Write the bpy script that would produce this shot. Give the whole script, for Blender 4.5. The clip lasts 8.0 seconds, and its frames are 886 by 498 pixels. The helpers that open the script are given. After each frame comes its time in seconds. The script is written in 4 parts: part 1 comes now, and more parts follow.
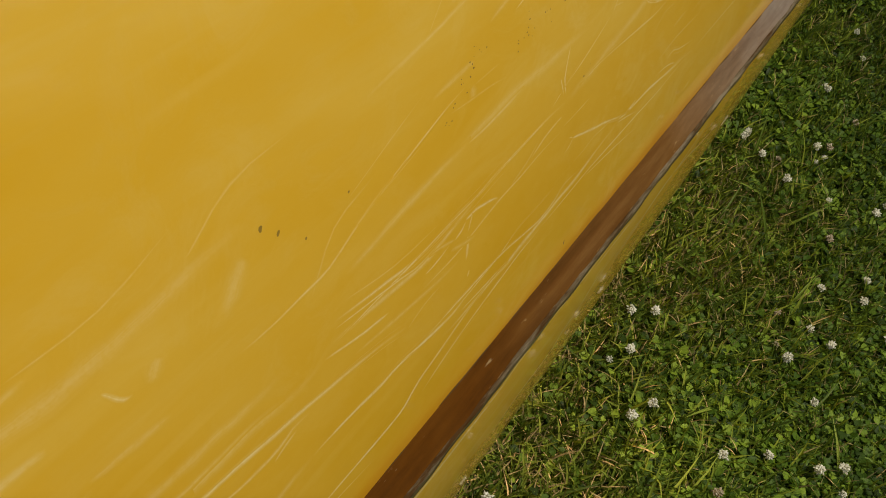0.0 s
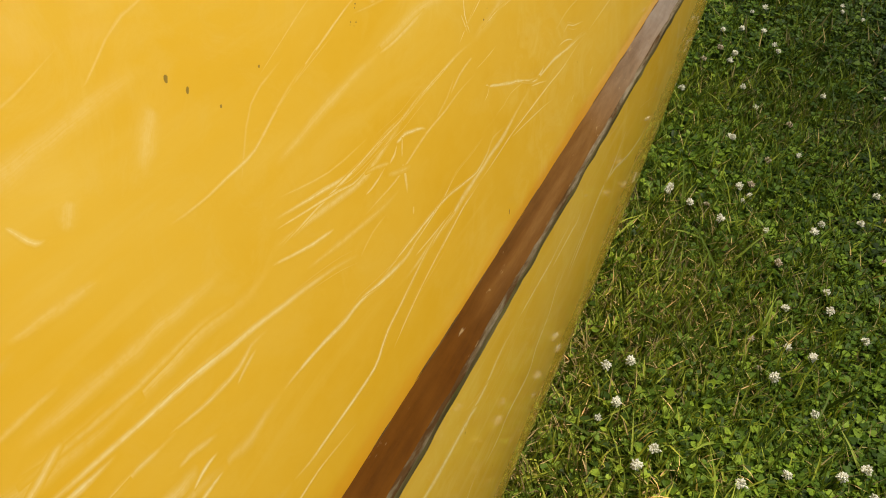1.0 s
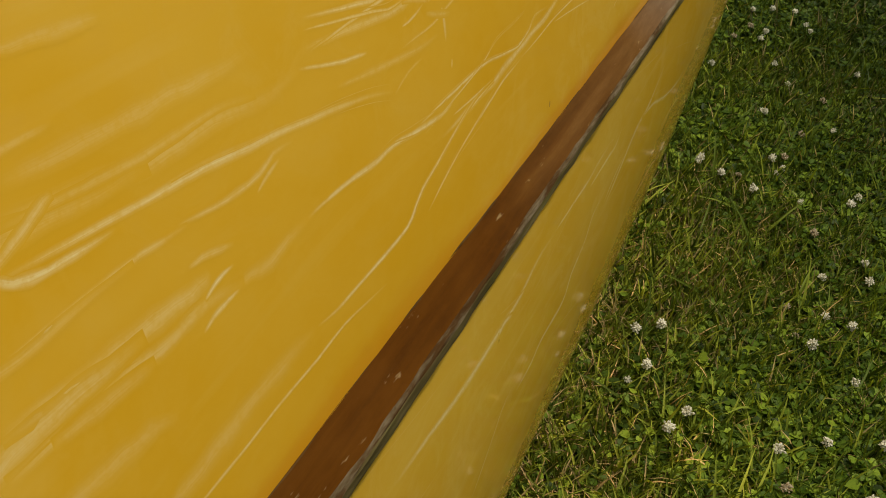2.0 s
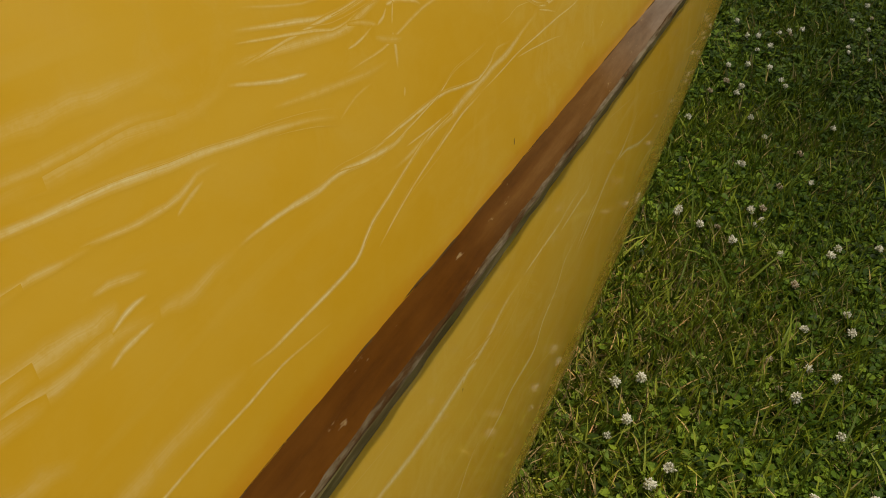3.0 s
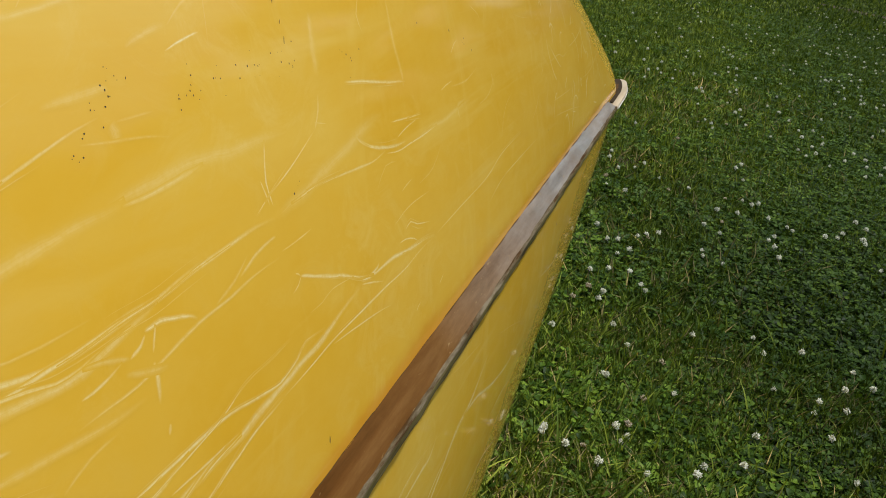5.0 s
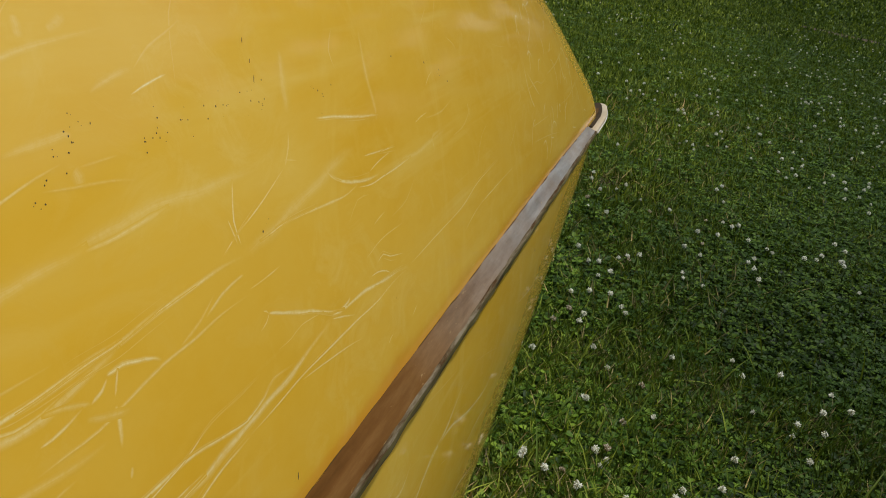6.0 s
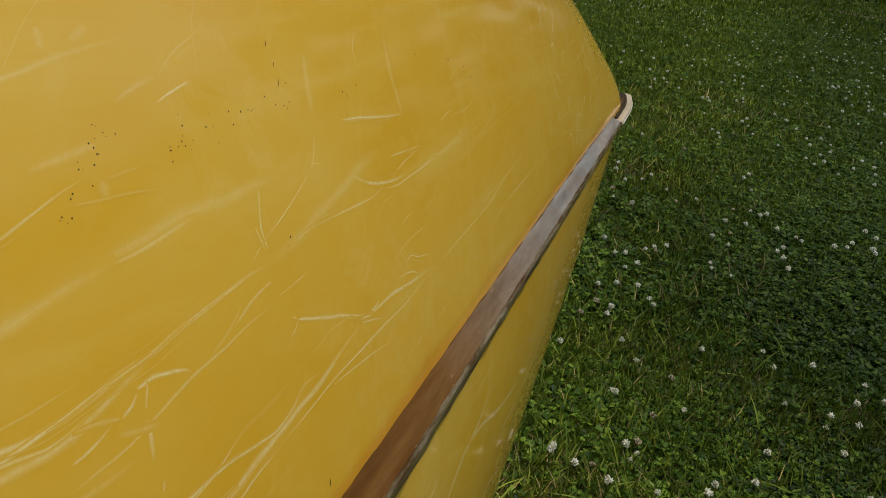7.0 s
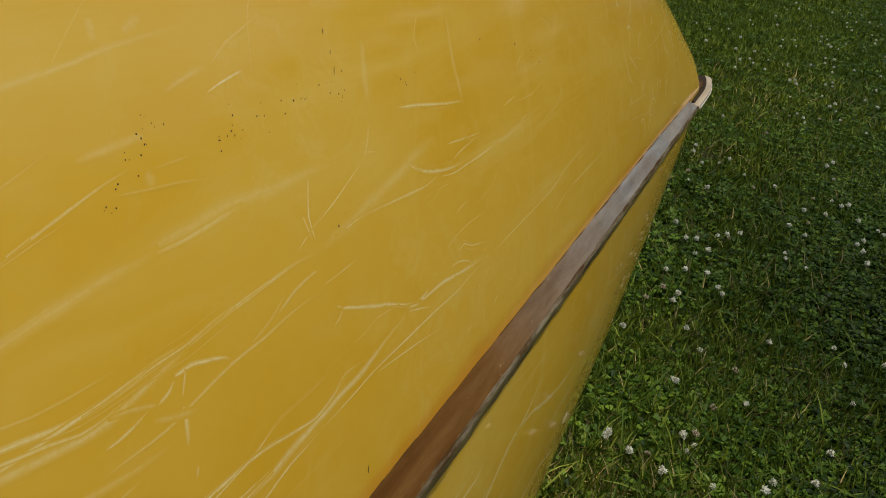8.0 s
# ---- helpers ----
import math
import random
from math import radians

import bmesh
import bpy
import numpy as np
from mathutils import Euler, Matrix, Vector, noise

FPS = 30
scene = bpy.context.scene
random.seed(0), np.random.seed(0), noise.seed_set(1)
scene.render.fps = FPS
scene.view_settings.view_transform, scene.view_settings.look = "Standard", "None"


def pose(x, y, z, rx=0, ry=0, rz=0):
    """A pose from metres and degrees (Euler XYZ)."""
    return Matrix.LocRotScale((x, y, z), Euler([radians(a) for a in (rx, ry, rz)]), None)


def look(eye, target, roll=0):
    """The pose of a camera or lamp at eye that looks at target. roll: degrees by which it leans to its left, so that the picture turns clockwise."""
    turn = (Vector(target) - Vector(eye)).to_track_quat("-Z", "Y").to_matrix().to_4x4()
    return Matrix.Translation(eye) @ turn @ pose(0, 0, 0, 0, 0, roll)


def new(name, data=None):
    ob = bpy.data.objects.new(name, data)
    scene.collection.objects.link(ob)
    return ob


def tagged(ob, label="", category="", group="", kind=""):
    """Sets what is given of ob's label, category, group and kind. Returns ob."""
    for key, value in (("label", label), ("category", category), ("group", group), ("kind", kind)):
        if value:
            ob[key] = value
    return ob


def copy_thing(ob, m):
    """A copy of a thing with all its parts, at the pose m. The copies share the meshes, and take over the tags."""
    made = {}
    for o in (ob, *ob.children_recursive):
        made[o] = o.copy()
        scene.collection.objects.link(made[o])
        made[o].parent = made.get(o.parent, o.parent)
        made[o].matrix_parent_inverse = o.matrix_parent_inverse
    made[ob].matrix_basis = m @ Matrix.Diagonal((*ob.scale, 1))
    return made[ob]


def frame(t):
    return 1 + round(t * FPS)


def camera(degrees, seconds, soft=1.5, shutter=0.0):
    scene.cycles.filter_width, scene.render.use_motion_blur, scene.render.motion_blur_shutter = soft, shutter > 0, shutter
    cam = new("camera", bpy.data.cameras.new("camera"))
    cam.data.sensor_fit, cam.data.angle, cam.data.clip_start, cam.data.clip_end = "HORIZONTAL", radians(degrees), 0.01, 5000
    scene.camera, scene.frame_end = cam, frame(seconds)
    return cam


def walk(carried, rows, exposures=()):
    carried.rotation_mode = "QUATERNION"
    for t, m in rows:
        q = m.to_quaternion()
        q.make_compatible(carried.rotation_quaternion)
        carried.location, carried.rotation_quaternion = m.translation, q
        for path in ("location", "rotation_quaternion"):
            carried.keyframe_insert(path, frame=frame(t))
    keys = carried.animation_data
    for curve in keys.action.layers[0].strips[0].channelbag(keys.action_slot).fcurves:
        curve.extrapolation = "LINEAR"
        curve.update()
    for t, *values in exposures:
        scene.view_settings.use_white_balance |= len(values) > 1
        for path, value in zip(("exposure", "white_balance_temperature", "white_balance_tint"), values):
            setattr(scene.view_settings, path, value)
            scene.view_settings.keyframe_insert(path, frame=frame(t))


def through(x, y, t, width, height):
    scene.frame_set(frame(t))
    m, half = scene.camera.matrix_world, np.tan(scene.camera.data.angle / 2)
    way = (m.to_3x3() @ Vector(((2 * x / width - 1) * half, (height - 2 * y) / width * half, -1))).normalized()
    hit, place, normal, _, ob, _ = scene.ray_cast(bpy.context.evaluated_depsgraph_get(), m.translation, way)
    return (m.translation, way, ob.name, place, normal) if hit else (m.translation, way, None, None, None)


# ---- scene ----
# The camera, held over an overturned boat: seconds, place in metres, yaw, pitch and roll in degrees.
cam = camera(52.0, 8.0, soft=1.0)
ROWS = [
    (0, 0.0176, -0.0141, 0.9716, -0.21, -52.95, 23.10),
    (0.3, 0.0565, -0.1048, 0.9552, 4.46, -49.23, 16.27),
    (0.5, 0.0636, -0.1100, 0.9219, 1.47, -49.13, 14.62),
    (0.7, 0.0670, -0.1143, 0.8995, 3.24, -44.35, 5.82),
    (1, 0.0582, -0.0910, 0.8581, 0.46, -40.01, 9.26),
    (1.2, 0.0276, -0.1325, 0.8558, 2.17, -36.36, 11.84),
    (1.5, 0.0270, -0.1418, 0.8132, 2.03, -39.59, 11.03),
    (1.7, 0.0400, -0.1261, 0.7840, 2.01, -39.89, 9.25),
    (2.8, 0.0723, -0.0920, 0.7577, 1.38, -35.87, 9.62),
    (3, 0.0743, -0.0883, 0.7483, 1.42, -35.31, 9.24),
    (3.5, 0.0684, -0.0296, 0.7514, -0.85, -29.21, 13.47),
    (4, 0.0913, -0.0108, 0.7558, -5.36, -28.31, 13.32),
    (4.2, 0.0939, 0.0001, 0.7621, -5.01, -26.70, 13.34),
    (4.5, 0.1010, -0.0067, 0.7655, -5.01, -25.12, 12.27),
    (5, 0.0982, 0.0036, 0.7781, -4.70, -23.25, 12.17),
    (6.3, 0.1055, 0.0047, 0.7916, -5.68, -21.91, 12.54),
    (6.5, 0.1049, 0.0059, 0.7926, -5.21, -22.01, 11.89),
    (7, 0.1015, 0.0129, 0.7914, -3.93, -22.76, 11.06),
    (7.2, 0.1040, 0.0157, 0.7924, -3.87, -22.70, 11.57),
    (7.5, 0.1056, 0.0182, 0.7913, -3.66, -23.41, 11.94),
    (7.8, 0.1118, 0.0208, 0.7907, -2.09, -23.93, 11.40),
    (8, 0.1108, 0.0213, 0.8032, 0.49, -25.52, 12.13),
]
EXPOSURES = [(0.0, -0.46, 6950, 10), (0.5, -0.12, 6600, 10), (1.0, 0.20, 6900, 10), (1.5, -0.32, 7400, 10), (3.0, -0.50, 7150, 10), (3.5, -0.62, 6750, 10), (4.0, -0.54, 6250, 10),
             (4.5, -0.30, 6050, 8), (5.0, 0.04, 5950, 8), (6.5, -0.38, 5950, 8), (7.0, -0.45, 6050, 8), (7.5, -0.45, 6050, 8), (8.0, -0.52, 6150, 8)]
walk(cam, [(t, pose(x, y, z, 0, 0, yaw) @ pose(0, 0, 0, 90 + pitch) @ pose(0, 0, 0, 0, 0, roll))
           for t, x, y, z, yaw, pitch, roll in ROWS], EXPOSURES)

# Light: a bright hazy sky with a veiled sun.
SUN_AZIMUTH, SUN_HEIGHT = radians(85), radians(74)   # azimuth from north (+y) towards east (+x)
world = bpy.data.worlds.new("sky")
scene.world = world
world.use_nodes = True
sky = world.node_tree.nodes.new("ShaderNodeTexSky")
sky.sky_type, sky.sun_disc = "NISHITA", False
sky.sun_elevation, sky.sun_rotation = SUN_HEIGHT, SUN_AZIMUTH
sky.dust_density, sky.ozone_density = 5.0, 1.0
back = world.node_tree.nodes["Background"]
back.inputs["Strength"].default_value = 0.10
haze = world.node_tree.nodes.new("ShaderNodeHueSaturation")   # thin high cloud takes most of the blue
haze.inputs["Saturation"].default_value = 0.5
world.node_tree.links.new(sky.outputs["Color"], haze.inputs["Color"])
clouds = world.node_tree.nodes.new("ShaderNodeTexNoise")                # broken cloud all over the sky
clouds.inputs["Scale"].default_value, clouds.inputs["Detail"].default_value = 3.2, 5.0
cover = world.node_tree.nodes.new("ShaderNodeValToRGB")
cover.color_ramp.elements[0].position, cover.color_ramp.elements[0].color = 0.44, (0.82, 0.82, 0.84, 1)
cover.color_ramp.elements[1].position, cover.color_ramp.elements[1].color = 0.58, (1.30, 1.28, 1.24, 1)
layer = world.node_tree.nodes.new("ShaderNodeMix")
layer.data_type, layer.blend_type = "RGBA", "MULTIPLY"
layer.inputs[0].default_value = 1.0
world.node_tree.links.new(clouds.outputs["Fac"], cover.inputs["Fac"])
world.node_tree.links.new(haze.outputs["Color"], layer.inputs[6])
world.node_tree.links.new(cover.outputs["Color"], layer.inputs[7])
world.node_tree.links.new(layer.outputs[2], back.inputs["Color"])
sun = bpy.data.lights.new("sun", "SUN")
sun.energy, sun.angle, sun.color = 2.6, radians(2), (1.0, 0.95, 0.87)
sun_lamp = new("sun", sun)
sun_way = Vector((math.sin(SUN_AZIMUTH) * math.cos(SUN_HEIGHT), math.cos(SUN_AZIMUTH) * math.cos(SUN_HEIGHT), math.sin(SUN_HEIGHT)))
sun_lamp.matrix_world = look(sun_way * 20, (0, 0, 0))


# ---- materials ----
class Mat:
    """A small helper to write node materials."""

    def __init__(self, name):
        self.material = bpy.data.materials.new(name)
        self.material.use_nodes = True
        self.tree = self.material.node_tree
        self.bsdf = self.tree.nodes["Principled BSDF"]
        self.out = self.tree.nodes["Material Output"]

    def node(self, kind, **values):
        n = self.tree.nodes.new(kind)
        for key, value in values.items():
            n.inputs[key.replace("_", " ")].default_value = value
        return n

    def link(self, a, b):
        self.tree.links.new(a, b)

    def coords(self, scale, rotation=(0, 0, 0)):
        tex = self.node("ShaderNodeTexCoord")
        mapping = self.node("ShaderNodeMapping")
        mapping.inputs["Scale"].default_value = scale
        mapping.inputs["Rotation"].default_value = rotation
        self.link(tex.outputs["Object"], mapping.inputs["Vector"])
        return mapping.outputs["Vector"]

    def noise(self, scale, detail=4.0, rough=0.55, stretch=(1, 1, 1), turn=(0, 0, 0), distortion=0.0):
        n = self.node("ShaderNodeTexNoise", Scale=scale, Detail=detail, Roughness=rough, Distortion=distortion)
        self.link(self.coords(stretch, turn), n.inputs["Vector"])
        return n.outputs["Fac"]

    def ramp(self, source, *stops):
        r = self.node("ShaderNodeValToRGB")
        while len(r.color_ramp.elements) < len(stops):
            r.color_ramp.elements.new(0.5)
        for element, (at, colour) in zip(r.color_ramp.elements, stops):
            element.position = at
            element.color = (colour, colour, colour, 1) if isinstance(colour, (int, float)) else (*colour, 1)
        self.link(source, r.inputs["Fac"])
        return r.outputs["Color"]

    def mix(self, fac, a, b, blend="MIX"):
        m = self.node("ShaderNodeMix")
        m.data_type, m.blend_type = "RGBA", blend
        for socket, value in ((m.inputs[0], fac), (m.inputs[6], a), (m.inputs[7], b)):
            if isinstance(value, (int, float)):
                socket.default_value = value
            elif isinstance(value, tuple):
                socket.default_value = (*value, 1)
            else:
                self.link(value, socket)
        return m.outputs[2]

    def times(self, a, b):
        m = self.node("ShaderNodeMath")
        m.operation = "MULTIPLY"
        for socket, value in ((m.inputs[0], a), (m.inputs[1], b)):
            if isinstance(value, (int, float)):
                socket.default_value = value
            else:
                self.link(value, socket)
        return m.outputs[0]

    def bump(self, height, strength, distance):
        b = self.node("ShaderNodeBump", Strength=strength, Distance=distance)
        self.link(height, b.inputs["Height"])
        self.link(b.outputs["Normal"], self.bsdf.inputs["Normal"])

    def set(self, **values):
        for key, value in values.items():
            socket = self.bsdf.inputs[key.replace("_", " ")]
            if isinstance(value, (int, float)):
                socket.default_value = value
            elif isinstance(value, tuple):
                socket.default_value = (*value, 1)
            else:
                self.link(value, socket)
        return self


def gelcoat_colour(m):
    """Sun-faded yellow with milky wear, brushed streaks and tiny dark pits."""
    broad = m.noise(2.2, 3.0)
    fade = m.ramp(m.noise(4.2, 6.0, 0.66, (0.7, 1.0, 1.0)), (0.38, 0.0), (0.72, 1.0))
    colour = m.mix(broad, (0.68, 0.375, 0.020), (0.76, 0.45, 0.030))
    colour = m.mix(m.times(fade, 0.46), colour, (0.80, 0.565, 0.11))
    smear = m.ramp(m.noise(13.0, 5.0, 0.65, (0.16, 1.0, 1.0), (0, 0, radians(-16)), 0.6), (0.50, 0.0), (0.74, 1.0))
    colour = m.mix(m.times(smear, 0.30), colour, (0.82, 0.60, 0.14))
    cross = m.ramp(m.noise(9.0, 5.0, 0.7, (1.0, 0.3, 1.0), (0, 0, radians(12)), 0.8), (0.58, 0.0), (0.78, 1.0))
    colour = m.mix(m.times(cross, 0.30), colour, (0.82, 0.61, 0.16))
    cloud = m.times(m.ramp(m.noise(26.0, 7.0, 0.72, (0.8, 1.0, 1.0), (0, 0, 0), 1.2), (0.50, 0.0), (0.72, 1.0)), m.ramp(m.noise(3.4, 2.0, 0.5), (0.40, 0.15), (0.62, 1.0)))
    colour = m.mix(m.times(cloud, 0.30), colour, (0.83, 0.63, 0.19))
    hair = m.ramp(m.noise(60.0, 3.0, 0.6, (0.05, 1.0, 1.0), (0, 0, radians(-14))), (0.58, 0.0), (0.74, 1.0))
    where = m.ramp(m.noise(5.0, 3.0, 0.5), (0.42, 0.0), (0.65, 1.0))
    colour = m.mix(m.times(m.times(hair, where), 0.34), colour, (0.84, 0.63, 0.18))
    pits = m.ramp(m.noise(85.0, 2.0, 0.5), (0.785, 0.0), (0.81, 1.0))
    return m.mix(m.times(pits, 0.5), colour, (0.10, 0.07, 0.02))


def gelcoat_finish(m):
    m.set(Roughness=m.ramp(m.noise(9.0, 5.0, 0.6), (0.3, 0.035), (0.75, 0.13)), Specular_IOR_Level=0.40)
    m.bump(m.noise(30.0, 4.0, 0.6, (0.3, 1, 1)), 0.04, 0.002)


def gelcoat_material():
    m = Mat("worn_yellow_gelcoat")
    m.set(Base_Color=gelcoat_colour(m))
    gelcoat_finish(m)
    return m.material


def scuff_material(name, colour, strength):
    """Abraded gelcoat: a pale film of fine strands, thinning out to the scratch's sides and ends."""
    m = Mat(name)
    uv = m.node("ShaderNodeUVMap")
    uv.uv_map = "along"
    split = m.node("ShaderNodeSeparateXYZ")
    m.link(uv.outputs["UV"], split.inputs["Vector"])
    edge = m.ramp(split.outputs["Y"], (0.0, 0.0), (0.2, 0.25), (0.36, 0.72), (0.5, 1.0), (0.64, 0.72), (0.8, 0.25), (1.0, 0.0))
    ends = m.ramp(split.outputs["X"], (0.0, 0.0), (0.12, 0.9), (0.5, 1.0), (0.75, 0.85), (1.0, 0.0))
    strand = m.node("ShaderNodeUVMap")
    strand.uv_map = "strand"
    streaks = m.node("ShaderNodeTexNoise", Scale=1.0, Detail=3.0, Roughness=0.6)
    m.link(strand.outputs["UV"], streaks.inputs["Vector"])
    body = m.ramp(streaks.outputs["Fac"], (0.30, 0.40), (0.48, 0.72), (0.64, 1.0))
    grit = m.ramp(m.noise(300.0, 3.0, 0.7), (0.34, 0.55), (0.56, 1.0))
    amount = m.times(m.times(m.times(m.times(body, edge), ends), grit), strength)
    m.set(Base_Color=m.mix(amount, gelcoat_colour(m), colour))
    gelcoat_finish(m)
    return m.material


def along_keel(m, start, end):
    """0 before one place along the keel, rising to 1 at another."""
    split = m.node("ShaderNodeSeparateXYZ")
    m.link(m.coords((1, 1, 1)), split.inputs["Vector"])
    r = m.node("ShaderNodeMapRange")
    r.inputs["From Min"].default_value, r.inputs["From Max"].default_value = start, end
    m.link(split.outputs["X"], r.inputs["Value"])
    return r.outputs["Result"]


def keel_material():
    m = Mat("brown_keel_wood_sheen")
    grain = m.noise(70.0, 7.0, 0.7, (0.09, 1.0, 1.0))
    colour = m.ramp(grain, (0.30, (0.046, 0.015, 0.0015)), (0.48, (0.080, 0.027, 0.002)), (0.60, (0.098, 0.035, 0.003)), (0.75, (0.135, 0.056, 0.007)))
    blotch = m.ramp(m.noise(34.0, 6.0, 0.7, (0.6, 1, 1)), (0.40, 0.0), (0.66, 1.0))
    colour = m.mix(m.times(blotch, 0.40), colour, (0.120, 0.046, 0.006))
    dark = m.ramp(m.noise(15.0, 5.0, 0.65, (0.4, 1, 1)), (0.52, 0.0), (0.72, 1.0))
    colour = m.mix(m.times(dark, 0.5), colour, (0.034, 0.011, 0.002))
    tan = m.ramp(grain, (0.30, (0.100, 0.050, 0.013)), (0.5, (0.165, 0.088, 0.026)), (0.72, (0.245, 0.148, 0.055)))
    patchy = m.ramp(m.noise(16.0, 6.0, 0.7, (0.3, 1, 1)), (0.32, 0.45), (0.62, 1.0))
    colour = m.mix(m.times(along_keel(m, 0.20, 0.62), patchy), colour, tan)
    # grey towards the bow: the sky's sheen on the wood, put into its colour
    grey = m.ramp(grain, (0.28, (0.15, 0.15, 0.135)), (0.5, (0.25, 0.25, 0.235)), (0.72, (0.35, 0.355, 0.335)))
    grey = m.mix(m.times(blotch, 0.22), grey, (0.20, 0.17, 0.12))
    colour = m.mix(m.times(along_keel(m, 0.50, 1.00), patchy), colour, grey)
    nicks = m.ramp(m.noise(240.0, 3.0, 0.6, (0.22, 1, 1)), (0.66, 0.0), (0.74, 1.0))
    colour = m.mix(m.times(nicks, 0.6), colour, (0.36, 0.26, 0.12))
    m.set(Base_Color=colour, Roughness=m.ramp(grain, (0.3, 0.45), (0.8, 0.7)), Specular_IOR_Level=0.04)
    m.bump(grain, 0.4, 0.001)
    return m.material


def worn_edge_material():
    m = Mat("bare_grey_worn_wood")
    grain = m.noise(70.0, 6.0, 0.7, (0.1, 1.0, 1.0))
    colour = m.ramp(grain, (0.3, (0.045, 0.034, 0.014)), (0.5, (0.10, 0.080, 0.030)), (0.75, (0.24, 0.20, 0.095)))
    moss = m.ramp(m.noise(45.0, 4.0, 0.6), (0.48, 0.0), (0.66, 1.0))
    colour = m.mix(m.times(moss, 0.55), colour, (0.085, 0.085, 0.022))
    m.set(Base_Color=colour, Roughness=0.9, Specular_IOR_Level=0.04)
    m.bump(grain, 0.5, 0.0015)
    return m.material


def chipped_material():
    m = Mat("chipped_grey_corner")
    grain = m.noise(90.0, 6.0, 0.75, (0.15, 1.0, 1.0))
    m.set(Base_Color=m.ramp(grain, (0.42, (0.060, 0.030, 0.009)), (0.50, (0.100, 0.075, 0.040)), (0.62, (0.19, 0.155, 0.10))), Roughness=0.8, Specular_IOR_Level=0.06)
    m.bump(grain, 0.5, 0.0015)
    return m.material


def stain_material():
    """An orange film with a ragged border that fades away from the keel."""
    m = Mat("orange_stain")
    uv = m.node("ShaderNodeUVMap")
    split = m.node("ShaderNodeSeparateXYZ")
    m.link(uv.outputs["UV"], split.inputs["Vector"])
    ragged = m.mix(0.24, split.outputs["Y"], m.noise(26.0, 5.0, 0.65, (0.45, 1, 1)))
    fade = m.ramp(ragged, (0.48, 1.0), (0.60, 0.80), (0.70, 0.55), (0.77, 0.18), (0.86, 0.0))
    patchy = m.ramp(m.noise(9.0, 5.0, 0.6, (0.4, 1, 1)), (0.3, 0.45), (0.7, 1.0))
    m.set(Base_Color=m.mix(m.times(fade, patchy), gelcoat_colour(m), (0.60, 0.23, 0.008)))
    gelcoat_finish(m)
    return m.material


def pale_wood_material():
    m = Mat("bare_pale_wood")
    grain = m.noise(50.0, 5.0, 0.6, (0.08, 1.0, 1.0))
    m.set(Base_Color=m.ramp(grain, (0.3, (0.38, 0.30, 0.19)), (0.7, (0.60, 0.51, 0.36))), Roughness=0.6, Specular_IOR_Level=0.2)
    m.bump(grain, 0.3, 0.001)
    return m.material


def plain_material(name, colour, rough=0.6, vary=0.25, scale=30.0):
    m = Mat(name)
    n = m.noise(scale, 4.0)
    dark = tuple(c * (1 - vary) for c in colour)
    lite = tuple(min(1, c * (1 + vary)) for c in colour)
    m.set(Base_Color=m.mix(n, dark, lite), Roughness=rough, Specular_IOR_Level=0.15)
    return m.material


def leaf_material(name, dark, light, rough, through, sward=True):
    """Foliage whose pieces differ in colour, and that lets a little light through."""
    m = Mat(name)
    geo = m.node("ShaderNodeNewGeometry")
    colour = m.ramp(geo.outputs["Random Per Island"], (0.0, tuple(c * (0.36 if sward else 0.95) for c in dark)), (0.32, dark), (0.72, light), (1.0, tuple(c * s for c, s in zip(light, (2.2, 1.85, 1.8) if sward else (1, 1, 1)))))
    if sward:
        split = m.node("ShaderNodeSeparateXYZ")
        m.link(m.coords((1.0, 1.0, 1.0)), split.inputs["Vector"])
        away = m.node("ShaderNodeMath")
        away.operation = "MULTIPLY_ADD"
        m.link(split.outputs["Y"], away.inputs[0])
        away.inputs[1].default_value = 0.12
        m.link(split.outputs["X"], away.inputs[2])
        lawn_tint = m.ramp(m.times(away.outputs[0], 1 / 4), (0.08, (1.75, 1.50, 1.55)), (0.15, (1.30, 1.25, 1.15)), (0.20, (0.86, 0.87, 0.80)), (0.25, (0.56, 0.58, 0.50)), (0.31, (0.36, 0.38, 0.33)), (0.60, (0.35, 0.37, 0.32)))
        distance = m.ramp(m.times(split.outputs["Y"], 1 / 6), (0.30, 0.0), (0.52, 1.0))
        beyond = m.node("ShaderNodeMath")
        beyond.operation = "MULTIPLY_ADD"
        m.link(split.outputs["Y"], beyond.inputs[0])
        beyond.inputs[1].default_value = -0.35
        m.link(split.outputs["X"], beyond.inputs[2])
        far_tint = m.ramp(beyond.outputs[0], (0.0, (1.06, 1.01, 0.92)), (0.5, (0.74, 0.74, 0.67)), (1.0, (0.64, 0.65, 0.59)))
        lawn_tint = m.mix(distance, lawn_tint, far_tint)
        colour = m.mix(1.0, colour, lawn_tint, "MULTIPLY")     # brightness by place set in the colour: bright near the boat, darker further right
    patch = m.noise(3.0, 3.0)
    colour = m.mix(m.ramp(patch, (0.35, 0.0), (0.7, 0.55 if sward else 0.05)), colour, tuple(c * s for c, s in zip(dark, (0.8, 0.85, 0.9))))
    m.set(Base_Color=colour, Roughness=rough, Specular_IOR_Level=0.15)
    glow = m.node("ShaderNodeBsdfTranslucent")
    m.link(m.mix(1.0, colour, (1.0, 1.0, 0.45), "MULTIPLY"), glow.inputs["Color"])
    both = m.node("ShaderNodeMixShader")
    both.inputs[0].default_value = through
    m.link(m.bsdf.outputs[0], both.inputs[1])
    m.link(glow.outputs[0], both.inputs[2])
    m.link(both.outputs[0], m.out.inputs["Surface"])
    return m.material


